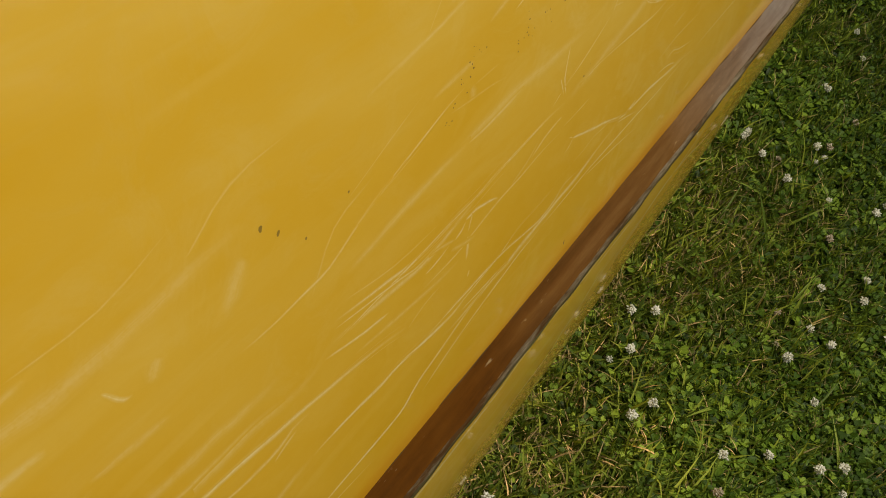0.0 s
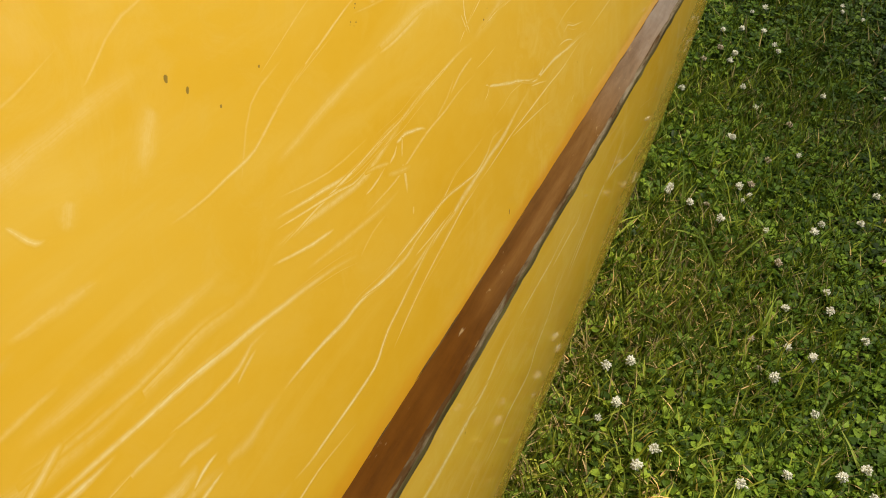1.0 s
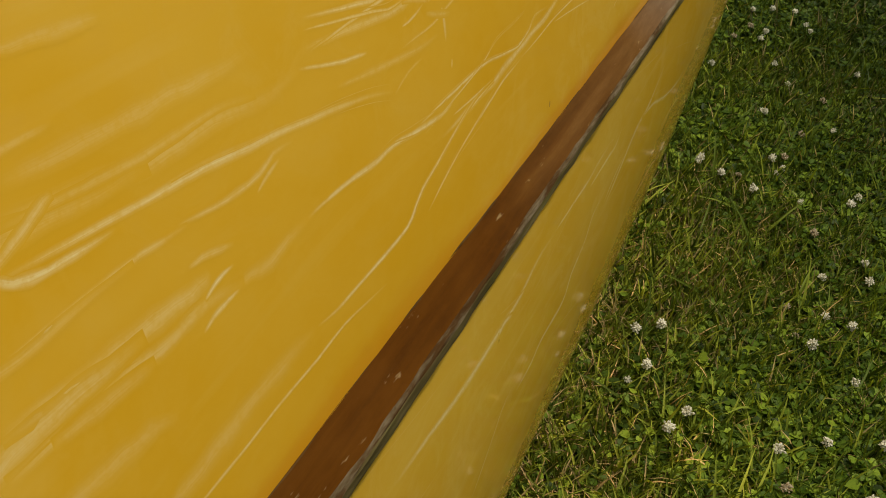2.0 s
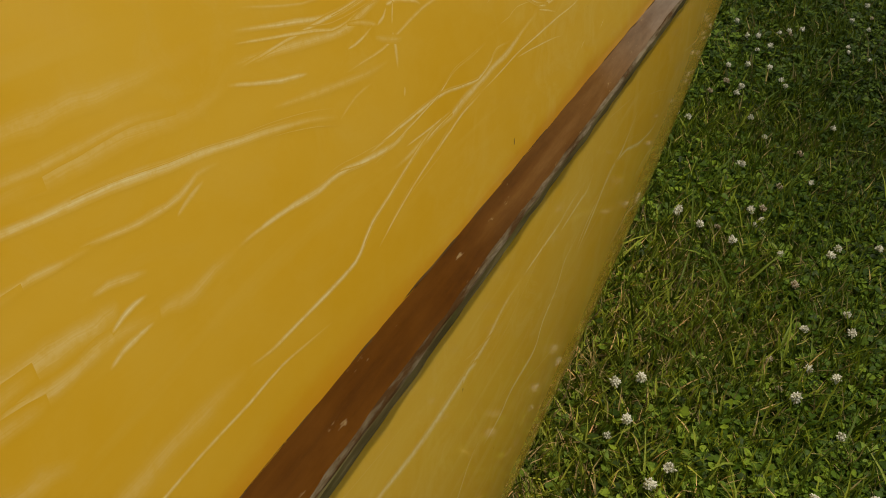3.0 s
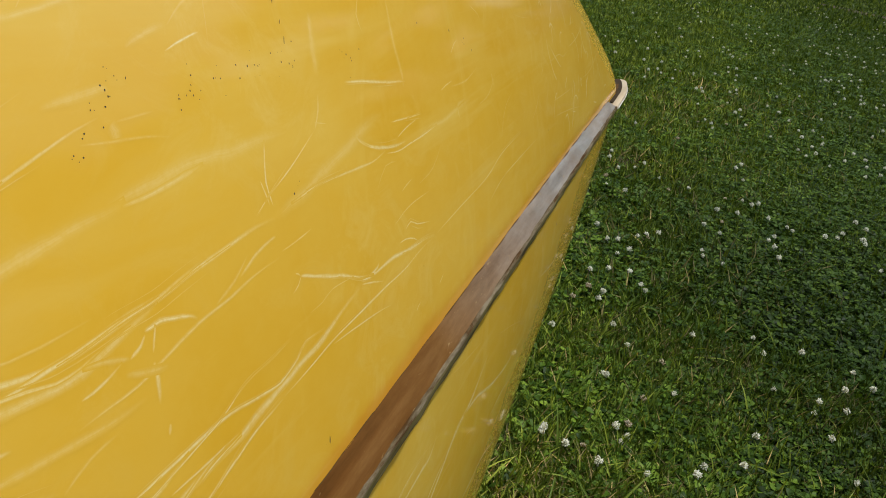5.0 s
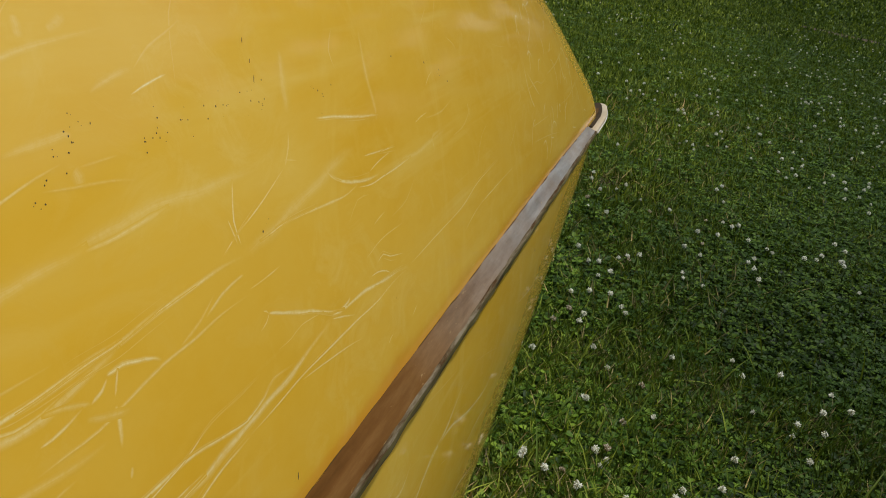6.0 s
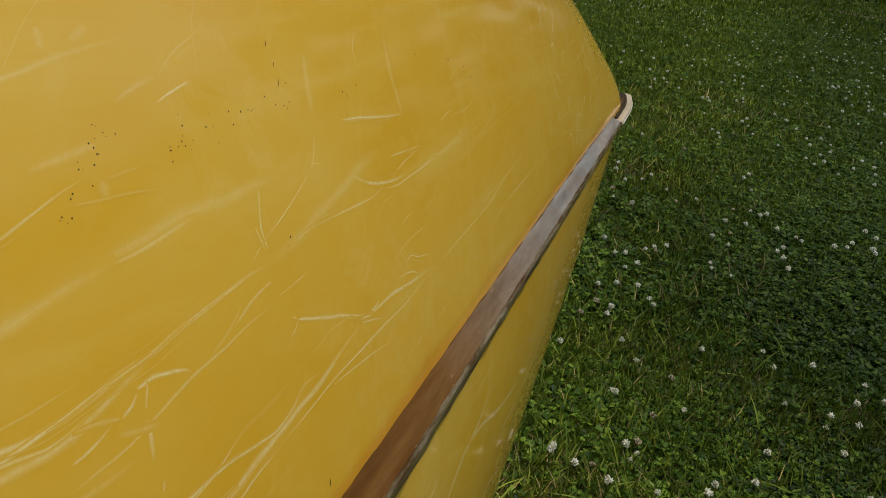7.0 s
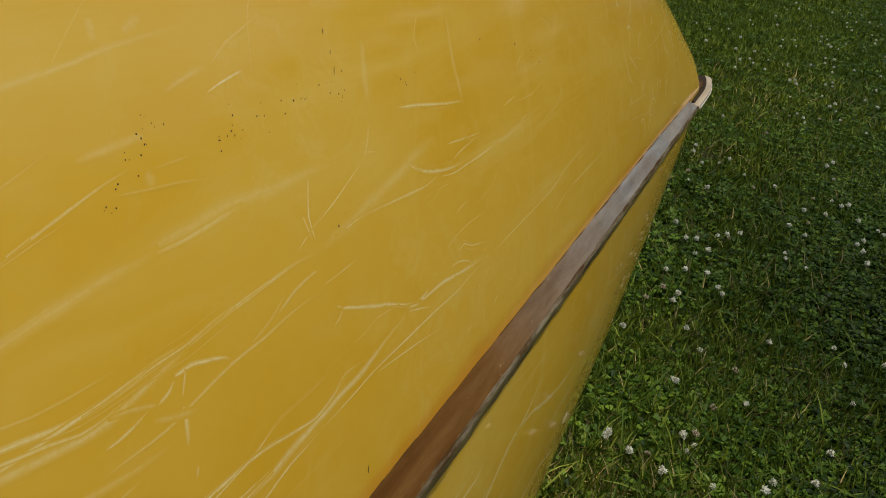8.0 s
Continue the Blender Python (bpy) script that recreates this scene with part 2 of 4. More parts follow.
def soil_material():
    m = Mat("lawn_floor")
    far = m.noise(0.8, 4.0)
    fine = m.noise(120.0, 4.0, 0.7)
    colour = m.mix(fine, (0.008, 0.013, 0.004), (0.038, 0.062, 0.013))
    colour = m.mix(m.ramp(far, (0.4, 0.0), (0.7, 0.4)), colour, (0.05, 0.07, 0.02))
    m.set(Base_Color=colour, Roughness=1.0, Specular_IOR_Level=0.0)
    m.bump(fine, 0.8, 0.02)
    return m.material


GELCOAT = gelcoat_material()
KEEL_WOOD, WORN_EDGE, PALE_WOOD = keel_material(), worn_edge_material(), pale_wood_material()
CHIPPED, STAIN = chipped_material(), stain_material()
EARTH = plain_material("bare_earth", (0.075, 0.055, 0.035), 0.95, 0.5, 40.0)
INSIDE = plain_material("dull_inner_laminate", (0.45, 0.36, 0.16), 0.7)
JOINT_BROWN = plain_material("dark_brown_joint", (0.085, 0.045, 0.012), 0.9, 0.5, 60.0)
GAP_DARK = plain_material("dark_gap_fill", (0.040, 0.026, 0.012), 0.85, 0.5, 60.0)
WHITE_EDGE = plain_material("worn_white_paint", (0.72, 0.70, 0.64), 0.5, 0.15, 60.0)
SOIL = soil_material()
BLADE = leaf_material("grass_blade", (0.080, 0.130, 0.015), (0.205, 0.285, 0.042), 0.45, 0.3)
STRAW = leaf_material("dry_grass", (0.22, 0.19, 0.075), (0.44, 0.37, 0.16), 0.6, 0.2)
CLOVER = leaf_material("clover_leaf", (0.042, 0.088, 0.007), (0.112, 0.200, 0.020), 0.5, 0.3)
OLD_PETAL = leaf_material("wilted_petal", (0.42, 0.33, 0.20), (0.66, 0.60, 0.45), 0.7, 0.2, False)
PETAL = leaf_material("clover_petal", (0.78, 0.77, 0.60), (0.86, 0.85, 0.74), 0.6, 0.15, False)
WOODS = plain_material("far_foliage", (0.045, 0.075, 0.018), 0.8, 0.5, 0.8)
STALK = plain_material("clover_stalk", (0.09, 0.15, 0.04), 0.55)


# ---- building helpers ----
def mesh_of(name, verts, faces, material, smooth=True):
    data = bpy.data.meshes.new(name)
    data.from_pydata(verts, [], faces)
    data.materials.append(material)
    if smooth:
        data.polygons.foreach_set("use_smooth", [True] * len(data.polygons))
    data.update()
    return data


def part(name, data, parent, label=""):
    ob = new(name, data)
    ob.parent = parent
    return tagged(ob, label)


# ---- the ground ----
GROUND = -0.035


def build_ground():
    n, reach = 40, 400.0
    steps = [math.copysign(abs(i / n) ** 3.2 * reach, i) for i in range(-n, n + 1)]
    verts = [(x, y, GROUND + 0.012 * noise.noise(Vector((x * 0.9, y * 0.9, 0)))) for y in steps for x in steps]
    w = len(steps)
    faces = [(j * w + i, j * w + i + 1, (j + 1) * w + i + 1, (j + 1) * w + i) for j in range(w - 1) for i in range(w - 1)]
    return tagged(new("ground", mesh_of("ground", verts, faces, SOIL)), "mown lawn of grass and white clover", "lawn", kind="structure")


build_ground()


def build_far_woods():
    """The trees that close the lawn all round: many leafy clumps with an uneven skyline."""
    r = random.Random(17)
    ball = bmesh.new()
    bmesh.ops.create_icosphere(ball, subdivisions=1, radius=1.0)
    round_verts = [v.co.copy() for v in ball.verts]
    round_faces = [tuple(v.index for v in f.verts) for f in ball.faces]
    ball.free()
    verts, faces = [], []
    for i in range(2600):
        a = r.uniform(0, 2 * math.pi)
        top = 10.5 + 4.0 * noise.noise(Vector((math.cos(a) * 4, math.sin(a) * 4, 1))) + 2.2 * noise.noise(Vector((math.cos(a) * 17, math.sin(a) * 17, 5)))
        size = r.uniform(0.5, 1.3)
        away, z = r.uniform(42, 50), max(top - size, 1.0) * r.random() ** 0.7
        centre, b = Vector((math.cos(a) * away, math.sin(a) * away, z)), len(verts)
        verts += [tuple(centre + v * size * (1 + 0.45 * noise.noise(v * 2 + Vector((i, 0, 0))))) for v in round_verts]
        faces += [tuple(k + b for k in f) for f in round_faces]
    ob = new("far_woods", mesh_of("far_woods", verts, faces, WOODS, False))
    return tagged(ob, "dark green leafy trees far off round the lawn", "trees", kind="stuff")


build_far_woods()


# ---- the boat ----
# Boat axes: x along the keel towards the bow, y across the bottom (up as it lies), z out of the bottom.
BOAT = Matrix(((0.28891, -0.22862, 0.92966, 0.00617), (0.95684, 0.10077, -0.27257, 0.07769),
               (-0.03136, 0.96829, 0.24787, 0.47797), (0, 0, 0, 1)))
BOW, STEM, HALF = 1.832, 1.70, 2.3654      # bow end, start of the stem's curve, half the boat's length
BEAM, DEADRISE, SIDE = 0.473, 0.131, 0.30  # half breadth, rise of the bottom, height of the sides
FULL, BLUNT, ROUND = 3.3, 0.58, 1.738    # fullness of the outline, bluntness of the ends, roundness of the bottom


def breadth(x):
    u = min(abs((x - (BOW - HALF)) / HALF), 1.0)
    return BEAM * max(1 - u ** FULL, 0.0) ** BLUNT


def keel_rise(x):
    u = abs(x - (BOW - HALF)) + BOW - HALF
    w = min(max((u - STEM) / (BOW - STEM), 0.0), 1.0)
    return -DEADRISE * (1 - max(1 - w ** 2.2, 0.0) ** (1 / 2.2))


def bottom(x, y):
    """Height of the bottom at a place of the boat's plan."""
    b, rise = max(breadth(x), 1e-4), keel_rise(x)
    s = min(abs(y) / b, 1.0)
    return -DEADRISE + (DEADRISE + rise) * max(1 - s ** ROUND, 0.0) ** (1 / ROUND)


def hull_section(x, inset=0.0):
    b = max(breadth(x) - inset, 0.0005)
    rise = keel_rise(x)
    across = []
    n = 64
    for i in range(-n, n + 1):
        th = i / n * math.pi / 2
        y = math.copysign(abs(math.sin(th)) ** (2 / ROUND), th) * b
        z = -DEADRISE - inset + (DEADRISE + rise) * abs(math.cos(th)) ** (2 / ROUND)
        across.append((y, z))
    k = min(b / BEAM * 2.5, 1.0)
    walls = [0.03, 0.08, 0.15, 0.22, SIDE - inset]
    low = [(-(b - 0.19 * d * k), -DEADRISE - inset - d) for d in reversed(walls)]
    high = [(b - 0.19 * d * k, -DEADRISE - inset - d) for d in walls]
    return low + across + high


def hull_stations():
    mid = BOW - HALF
    out = []
    n = 210
    for i in range(-n, n + 1):
        th = i / n
        out.append(mid + HALF * math.copysign(1 - (1 - abs(th)) ** 2.0, th) * 0.99995)
    return out


def build_boat():
    boat = tagged(new("boat"), "yellow fibreglass boat tipped on its side on the lawn, bottom scratched", "boat")
    boat.matrix_world = BOAT
    xs = hull_stations()
    for name, inset, material, flip in (("hull", 0.0, GELCOAT, False), ("inner_skin", 0.008, INSIDE, True)):
        rows = [hull_section(x, inset) for x in xs]
        w = len(rows[0])
        verts = [(x, y, z) for x, row in zip(xs, rows) for y, z in row]
        faces = [(j * w + i, (j + 1) * w + i, (j + 1) * w + i + 1, j * w + i + 1) for j in range(len(xs) - 1) for i in range(w - 1)]
        if flip:
            faces = [f[::-1] for f in faces]
        part(name, mesh_of(name, verts, faces, material), boat,
             "glossy yellow gelcoat with pale scratches" if name == "hull" else "")
    return boat


boat = build_boat()

# ---- the keel strip: a wooden bar on edge along the middle of the bottom ----
KEEL_END, KEEL_SEAM = 1.935, 1.575


def keel_bar(name, x0, x1, profile, material, wobble=0.0, steps=160, rounded=0.0):
    """A bar along the keel with a closed profile of (y, height) points; wobble wears its edges."""
    verts, faces = [], []
    w = len(profile)
    for i in range(steps + 1):
        x = x0 + (x1 - x0) * i / steps
        u = max((x - x1) / rounded + 1, 0.0) if rounded else 0.0
        slim = math.sqrt(max(1 - u * u, 0.04))
        for k, (y, h) in enumerate(profile):
            y *= 0.4 + 0.6 * slim
            h = h if h < 0 else h * (0.15 + 0.85 * slim)
            dy = wobble * noise.noise(Vector((x * 30, k * 3.1, 0)))
            dh = wobble * noise.noise(Vector((x * 30, k * 3.1, 7)))
            dy += 0 if y < 0 else -0.4 * y * min(max((x - 1.25) / 0.35, 0.0), 1.0)   # the strip narrows towards the bow
            base = -0.38 * max(x - 1.70, 0.0) ** 2                                    # and its end bends round the stem
            verts.append((x, KEEL_Y + y + dy, base + h + dh))
    for i in range(steps):
        for k in range(w):
            a, b = i * w + k, i * w + (k + 1) % w
            faces.append((a, b, b + w, a + w))
    faces += [tuple(range(w))[::-1], tuple(range(steps * w, steps * w + w))]
    return mesh_of(name, verts, faces, material, smooth=False)


KEEL_Y, KEEL_H = -0.0045, 0.016
SIDE_PROFILE = [(0.0155, -0.008), (0.0155, 0.0), (0.0012, KEEL_H - 0.0012), (-0.0060, KEEL_H - 0.0015), (-0.0155, 0.0), (-0.0155, -0.008)]
EDGE_PROFILE = [(0.0012, KEEL_H - 0.002), (0.0008, KEEL_H - 0.0008), (-0.0004, KEEL_H), (-0.0046, KEEL_H), (-0.0060, KEEL_H - 0.001), (-0.0068, KEEL_H - 0.003)]
CORNER_PROFILE = [(0.0024, KEEL_H - 0.0024), (0.0021, KEEL_H - 0.0011), (0.0013, KEEL_H - 0.0001), (0.0004, KEEL_H + 0.0002), (0.0002, KEEL_H - 0.003)]


def stain_strip(x0, x1, near, far):
    """A thin film of stain on the bottom along the keel's upper edge."""
    verts, faces, uvs = [], [], []
    steps = 260
    for i in range(steps + 1):
        x = x0 + (x1 - x0) * i / steps
        w = (far - near) * (0.75 + 0.6 * noise.noise(Vector((x * 7, 3.3, 0))))
        for k in range(4):
            y = near + w * k / 3
            verts.append((x, y, bottom(x, y) + 0.00002))
            uvs.append((0.5, 0.5 + 0.5 * k / 3))
    for i in range(steps):
        for k in range(3):
            q = i * 4 + k
            faces.append((q, q + 4, q + 5, q + 1))
    data = mesh_of("stain", verts, faces, STAIN)
    layer = data.uv_layers.new(name="along")
    for loop in data.loops:
        layer.data[loop.index].uv = uvs[loop.vertex_index]
    return data


def build_keel():
    back = 2 * (BOW - HALF) - 1.7
    keel = part("keel", keel_bar("keel", back, KEEL_SEAM, SIDE_PROFILE, KEEL_WOOD, 0.0007, 420), boat, "brown varnished wooden keel strip with a worn edge")
    part("worn_edge", keel_bar("worn_edge", back, KEEL_SEAM, EDGE_PROFILE, WORN_EDGE, 0.0012, 700), keel, "dark mossy worn edge of the keel")
    tip = [(0.0040, -0.006), (0.0042, 0.009), (0.0026, KEEL_H - 0.001), (0.0010, KEEL_H + 0.0006), (-0.0046, KEEL_H + 0.0006), (-0.0066, KEEL_H - 0.002), (-0.0075, 0.0), (-0.0075, -0.006)]
    # added dark bar in place of the shade in the gap behind the tip
    stem = [(0.0095, -0.050), (0.0095, 0.004), (0.0035, 0.0065), (-0.006, -0.002), (-0.006, -0.050)]
    part("stem_gap_fill", keel_bar("stem_gap_fill", 1.60, KEEL_END - 0.015, stem, GAP_DARK, 0.0005, 40, 0.03), keel, "dark filler for the shaded gap under the keel's end")
    part("keel_tip", keel_bar("keel_tip", KEEL_SEAM, KEEL_END, tip, PALE_WOOD, 0.0004, 90, 0.035), keel, "bare pale wood end of the keel")
    band = [(-0.0066, KEEL_H - 0.0026), (-0.0060, KEEL_H + 0.0012), (-0.0042, KEEL_H + 0.0014), (-0.0040, KEEL_H - 0.003)]
    part("edge_band", keel_bar("edge_band", KEEL_SEAM + 0.02, KEEL_END - 0.035, band, WHITE_EDGE, 0.0003, 60), keel, "thin white edge on the keel's end")
    part("chipped_corner", keel_bar("chipped_corner", back, KEEL_SEAM, CORNER_PROFILE, CHIPPED, 0.0009, 1100), keel, "chipped pale grey corner of the keel")
    # thin dark brown bar along the joint of keel and hull
    groove = [(0.0150, -0.006), (0.0162, -0.006), (0.0160, -0.0002), (0.0152, 0.0003)]
    part("joint_line", keel_bar("joint_line", back, 1.80, groove, JOINT_BROWN, 0.0011, 900), keel, "thin dark line where the keel meets the hull")
    part("stain", stain_strip(-0.5, 1.70, 0.006, 0.034), keel, "orange stain on the gelcoat beside the keel")
    return keel


build_keel()


# ---- scratches and specks on the bottom ----
PALE = (0.88, 0.76, 0.37)
SCUFFS = [(limit, scuff_material(name, PALE, strength)) for limit, name, strength in
          ((0.32, "faint_scuff", 0.28), (0.42, "light_scuff", 0.50), (0.55, "plain_scratch", 0.78), (0.7, "strong_scratch", 0.95), (1.0, "deep_scratch", 1.0))]
SPECK = plain_material("dark_speck", (0.075, 0.055, 0.022), 0.7)
SMUDGE = plain_material("brown_smudge", (0.30, 0.19, 0.03), 0.6)
hull = next(o for o in boat.children if o.name == "hull")
laid, specks = [0], []


def smooth_line(points, step=0.006):
    """A rounded line through control points in the boat's plan."""
    p = [Vector(q) for q in points]
    p = [2 * p[0] - p[1]] + p + [2 * p[-1] - p[-2]]
    out = []
    for a, b, c, d in zip(p, p[1:], p[2:], p[3:]):
        n = max(int((c - b).length / step), 2)
        for i in range(n):
            t = i / n
            out.append(0.5 * (2 * b + (c - a) * t + (2 * a - 5 * b + 4 * c - d) * t * t + (3 * b - a - 3 * c + d) * t ** 3))
    out.append(p[-2])
    return out


def ribbon(line, width, lift, seed, ragged):
    """A thin ribbon on the bottom along a line, swelling and thinning: vertices, faces and uvs."""
    verts, uvs, faces = [], [], []
    gone = 0.0
    for i, q in enumerate(line):
        s = i / (len(line) - 1)
        gone += (q - line[max(i - 1, 0)]).length
        ahead = line[min(i + 1, len(line) - 1)] - line[max(i - 1, 0)]
        side = Vector((-ahead.y, ahead.x)).normalized()
        w = width * (0.55 + 0.45 * math.sin(math.pi * min(max(s, 0.03), 0.97))) * (1 + ragged * noise.noise(Vector((s * 9, seed, 0))))
        q = q + side * width * 0.08 * noise.noise(Vector((s * 14, seed, 5)))
        for k, v in ((-0.5, 0.0), (0.0, 0.5), (0.5, 1.0)):
            e = q + side * w * k
            verts.append((e.x, e.y, bottom(e.x, e.y) + lift))
            uvs.append(((s, v), (gone * 30 + seed * 3.7, v * max(width * 1500, 1.2) + seed)))
    for i in range(len(line) - 1):
        for k in range(2):
            a = i * 3 + k
            faces.append((a, a + 3, a + 4, a + 1))
    return verts, faces, uvs


def with_uvs(data, uvs):
    """Two layouts: along and across in parts of the whole, and in strands of even fineness."""
    for name, k in (("along", 0), ("strand", 1)):
        layer = data.uv_layers.new(name=name)
        for loop in data.loops:
            layer.data[loop.index].uv = uvs[loop.vertex_index][k]
    return data


def scratch(width, strength, *points):
    """One pale scratch: its width in millimetres, how strong it is, and its bends in the boat's plan."""
    laid[0] += 1
    points = [q for q in points if abs(q[1]) < 0.9 * breadth(q[0])]
    if len(points) < 2:
        return
    if sum(q[1] for q in points) < 0:      # the lower side is scored more deeply
        width, strength = width * 1.7, 1.0
    elif width > 8:
        width, strength = width * 0.55, min(strength, 0.55)   # broad rub marks are soft
    material = next(m for limit, m in SCUFFS if strength <= limit)
    lift = 0.000018 + 0.00002 / (1 + width) + 0.00000005 * laid[0]
    verts, faces, uvs = ribbon(smooth_line(points), width * 0.00155, lift, laid[0] * 1.7, 0.3)
    fray(points, width, strength)
    part("scratch", with_uvs(mesh_of("scratch", verts, faces, material), uvs), hull)


strands = ([], [], [])
fray_rng = random.Random(71)


def fray(points, width, strength):
    """Finer scratches that run beside a long one and stray from it."""
    line = smooth_line(points)
    size = sum((b - a).length for a, b in zip(line, line[1:]))
    if size < 0.05 or strength < 0.5 or len(line) < 8 or (line[-1] - line[0]).length < 0.7 * size:
        return
    r = fray_rng
    for k in range(2 + int(width > 2) ):
        a = r.randrange(0, len(line) - 5)
        b = min(a + r.randrange(max(len(line) // 4, 4), max(len(line) * 3 // 4, 6)), len(line) - 1)
        shift, drift = r.gauss(0, 0.0010 + 0.00045 * width), r.gauss(0, 0.0016)
        bit = []
        for i in range(a, b + 1):
            ahead = line[min(i + 1, len(line) - 1)] - line[max(i - 1, 0)]
            side = Vector((-ahead.y, ahead.x)).normalized()
            q = line[i] + side * (shift + drift * (i - a) / (b - a))
            if abs(q.y) > 0.018 and abs(q.y) < 0.86 * breadth(q.x):
                bit.append(q)
        if len(bit) > 3:
            add_strand(bit, r.choice((0.0005, 0.0006, 0.0008, 0.0011)), r.random() * 50)


def add_strand(line, width, seed):
    v, f, u = ribbon(line, width, 0.000050 - width * 0.005, seed, 0.6)
    n = len(strands[0])
    strands[0].extend(v)
    strands[1].extend(tuple(k + n for k in q) for q in f)
    strands[2].extend(u)


def speck(width, a, b, material=None):
    """A small dark fleck with an uneven outline between two places."""
    a, b = Vector(a), Vector(b)
    mid, along = (a + b) / 2, (b - a)
    half, across = max(along.length * 0.48, width * 0.00046), width * 0.00044
    along = along.normalized()
    side = Vector((-along.y, along.x))
    laid[0] += 1
    if material is None:
        specks.append(mid)
    verts = []
    for k in range(9):
        t = k * 2 * math.pi / 9
        r = 1 + 0.35 * noise.noise(Vector((k * 1.3, laid[0] * 2.1, 0)))
        q = mid + along * half * r * math.cos(t) + side * across * r * math.sin(t)
        verts.append((q.x, q.y, bottom(q.x, q.y) + 0.00007))
    part("dark_fleck", mesh_of("dark_fleck", verts, [tuple(range(9))], material or SPECK), hull)


scratch(2.5, 0.63, (0.095, 0.157), (0.144, 0.148), (0.157, 0.146), (0.175, 0.146), (0.195, 0.147), (0.214, 0.147), (0.239, 0.149), (0.268, 0.150), (0.291, 0.151), (0.311, 0.150))
scratch(1.5, 0.54, (0.094, 0.145), (0.144, 0.146), (0.167, 0.146), (0.189, 0.147), (0.210, 0.147), (0.228, 0.149), (0.249, 0.151))
scratch(0.8, 0.68, (0.293, 0.155), (0.310, 0.161), (0.336, 0.168), (0.371, 0.180))
scratch(1.0, 0.54, (0.371, 0.180), (0.379, 0.188), (0.383, 0.196))
scratch(0.6, 0.36, (0.371, 0.183), (0.386, 0.180))
scratch(1.2, 0.63, (0.316, 0.185), (0.312, 0.176), (0.309, 0.167), (0.310, 0.159), (0.311, 0.155))
scratch(1.1, 0.54, (0.304, 0.169), (0.306, 0.163), (0.308, 0.156))
scratch(7.0, 0.23, (0.311, 0.150), (0.340, 0.153), (0.367, 0.157), (0.397, 0.162), (0.414, 0.164), (0.437, 0.169), (0.472, 0.173))
scratch(1.5, 0.54, (0.328, 0.152), (0.365, 0.153), (0.407, 0.150), (0.439, 0.148), (0.463, 0.150))
scratch(2.0, 0.72, (0.419, 0.168), (0.425, 0.163), (0.439, 0.157), (0.459, 0.152), (0.481, 0.149), (0.501, 0.148))
scratch(1.2, 0.59, (0.461, 0.148), (0.484, 0.145), (0.505, 0.145), (0.534, 0.145), (0.571, 0.146))
scratch(1.2, 0.5, (0.479, 0.164), (0.504, 0.162), (0.541, 0.159))
scratch(1.0, 0.5, (0.485, 0.153), (0.506, 0.156), (0.534, 0.158))
scratch(4.0, 0.26, (0.553, 0.148), (0.585, 0.146), (0.622, 0.148), (0.671, 0.150))
scratch(2.0, 0.68, (0.420, 0.197), (0.446, 0.194), (0.479, 0.189), (0.521, 0.184))
scratch(9.0, 0.23, (0.518, 0.240), (0.515, 0.226), (0.513, 0.209), (0.517, 0.189), (0.514, 0.180))
scratch(1.1, 0.63, (0.258, 0.231), (0.267, 0.233), (0.278, 0.235), (0.286, 0.236))
scratch(5.0, 0.32, (0.208, 0.264), (0.208, 0.260), (0.208, 0.256))
scratch(4.0, 0.26, (0.222, 0.258), (0.228, 0.260), (0.234, 0.263))
scratch(2.5, 0.27, (0.139, 0.245), (0.189, 0.250), (0.209, 0.253), (0.232, 0.255), (0.255, 0.257))
scratch(1.2, 0.32, (0.264, 0.240), (0.279, 0.248), (0.293, 0.252), (0.308, 0.257))
scratch(3.0, 0.16, (0.234, 0.235), (0.249, 0.239), (0.264, 0.241))
scratch(1.1, 0.54, (0.120, 0.195), (0.168, 0.206), (0.181, 0.209), (0.195, 0.212), (0.209, 0.214))
scratch(3.1, 0.2, (0.182, 0.221), (0.197, 0.222), (0.214, 0.223), (0.218, 0.222))
scratch(1.2, 0.32, (0.195, 0.207), (0.211, 0.205), (0.231, 0.203), (0.247, 0.200))
scratch(1.0, 0.32, (0.217, 0.211), (0.229, 0.211), (0.240, 0.211))
scratch(6.0, 0.27, (0.199, 0.185), (0.217, 0.186), (0.237, 0.187), (0.260, 0.188), (0.284, 0.186), (0.307, 0.186), (0.339, 0.185))
scratch(2.0, 0.41, (0.207, 0.183), (0.226, 0.183), (0.243, 0.184), (0.263, 0.186))
scratch(5.0, 0.23, (0.108, 0.175), (0.158, 0.181), (0.170, 0.182), (0.185, 0.183), (0.198, 0.183), (0.210, 0.184))
scratch(3.5, 0.39, (0.092, 0.147), (0.142, 0.141), (0.155, 0.139), (0.167, 0.139), (0.181, 0.141), (0.193, 0.143), (0.206, 0.145), (0.212, 0.147))
scratch(1.2, 0.45, (0.094, 0.153), (0.143, 0.144), (0.155, 0.141), (0.167, 0.141), (0.181, 0.143))
scratch(2.0, 0.68, (0.201, 0.139), (0.205, 0.139), (0.211, 0.139), (0.219, 0.137), (0.229, 0.134), (0.234, 0.131))
scratch(1.5, 0.5, (0.201, 0.138), (0.197, 0.135), (0.193, 0.134), (0.190, 0.133))
scratch(1.2, 0.45, (0.208, 0.139), (0.205, 0.134), (0.203, 0.130))
scratch(2.2, 0.54, (0.202, 0.127), (0.202, 0.120), (0.200, 0.111))
scratch(1.9, 0.41, (0.203, 0.102), (0.201, 0.098))
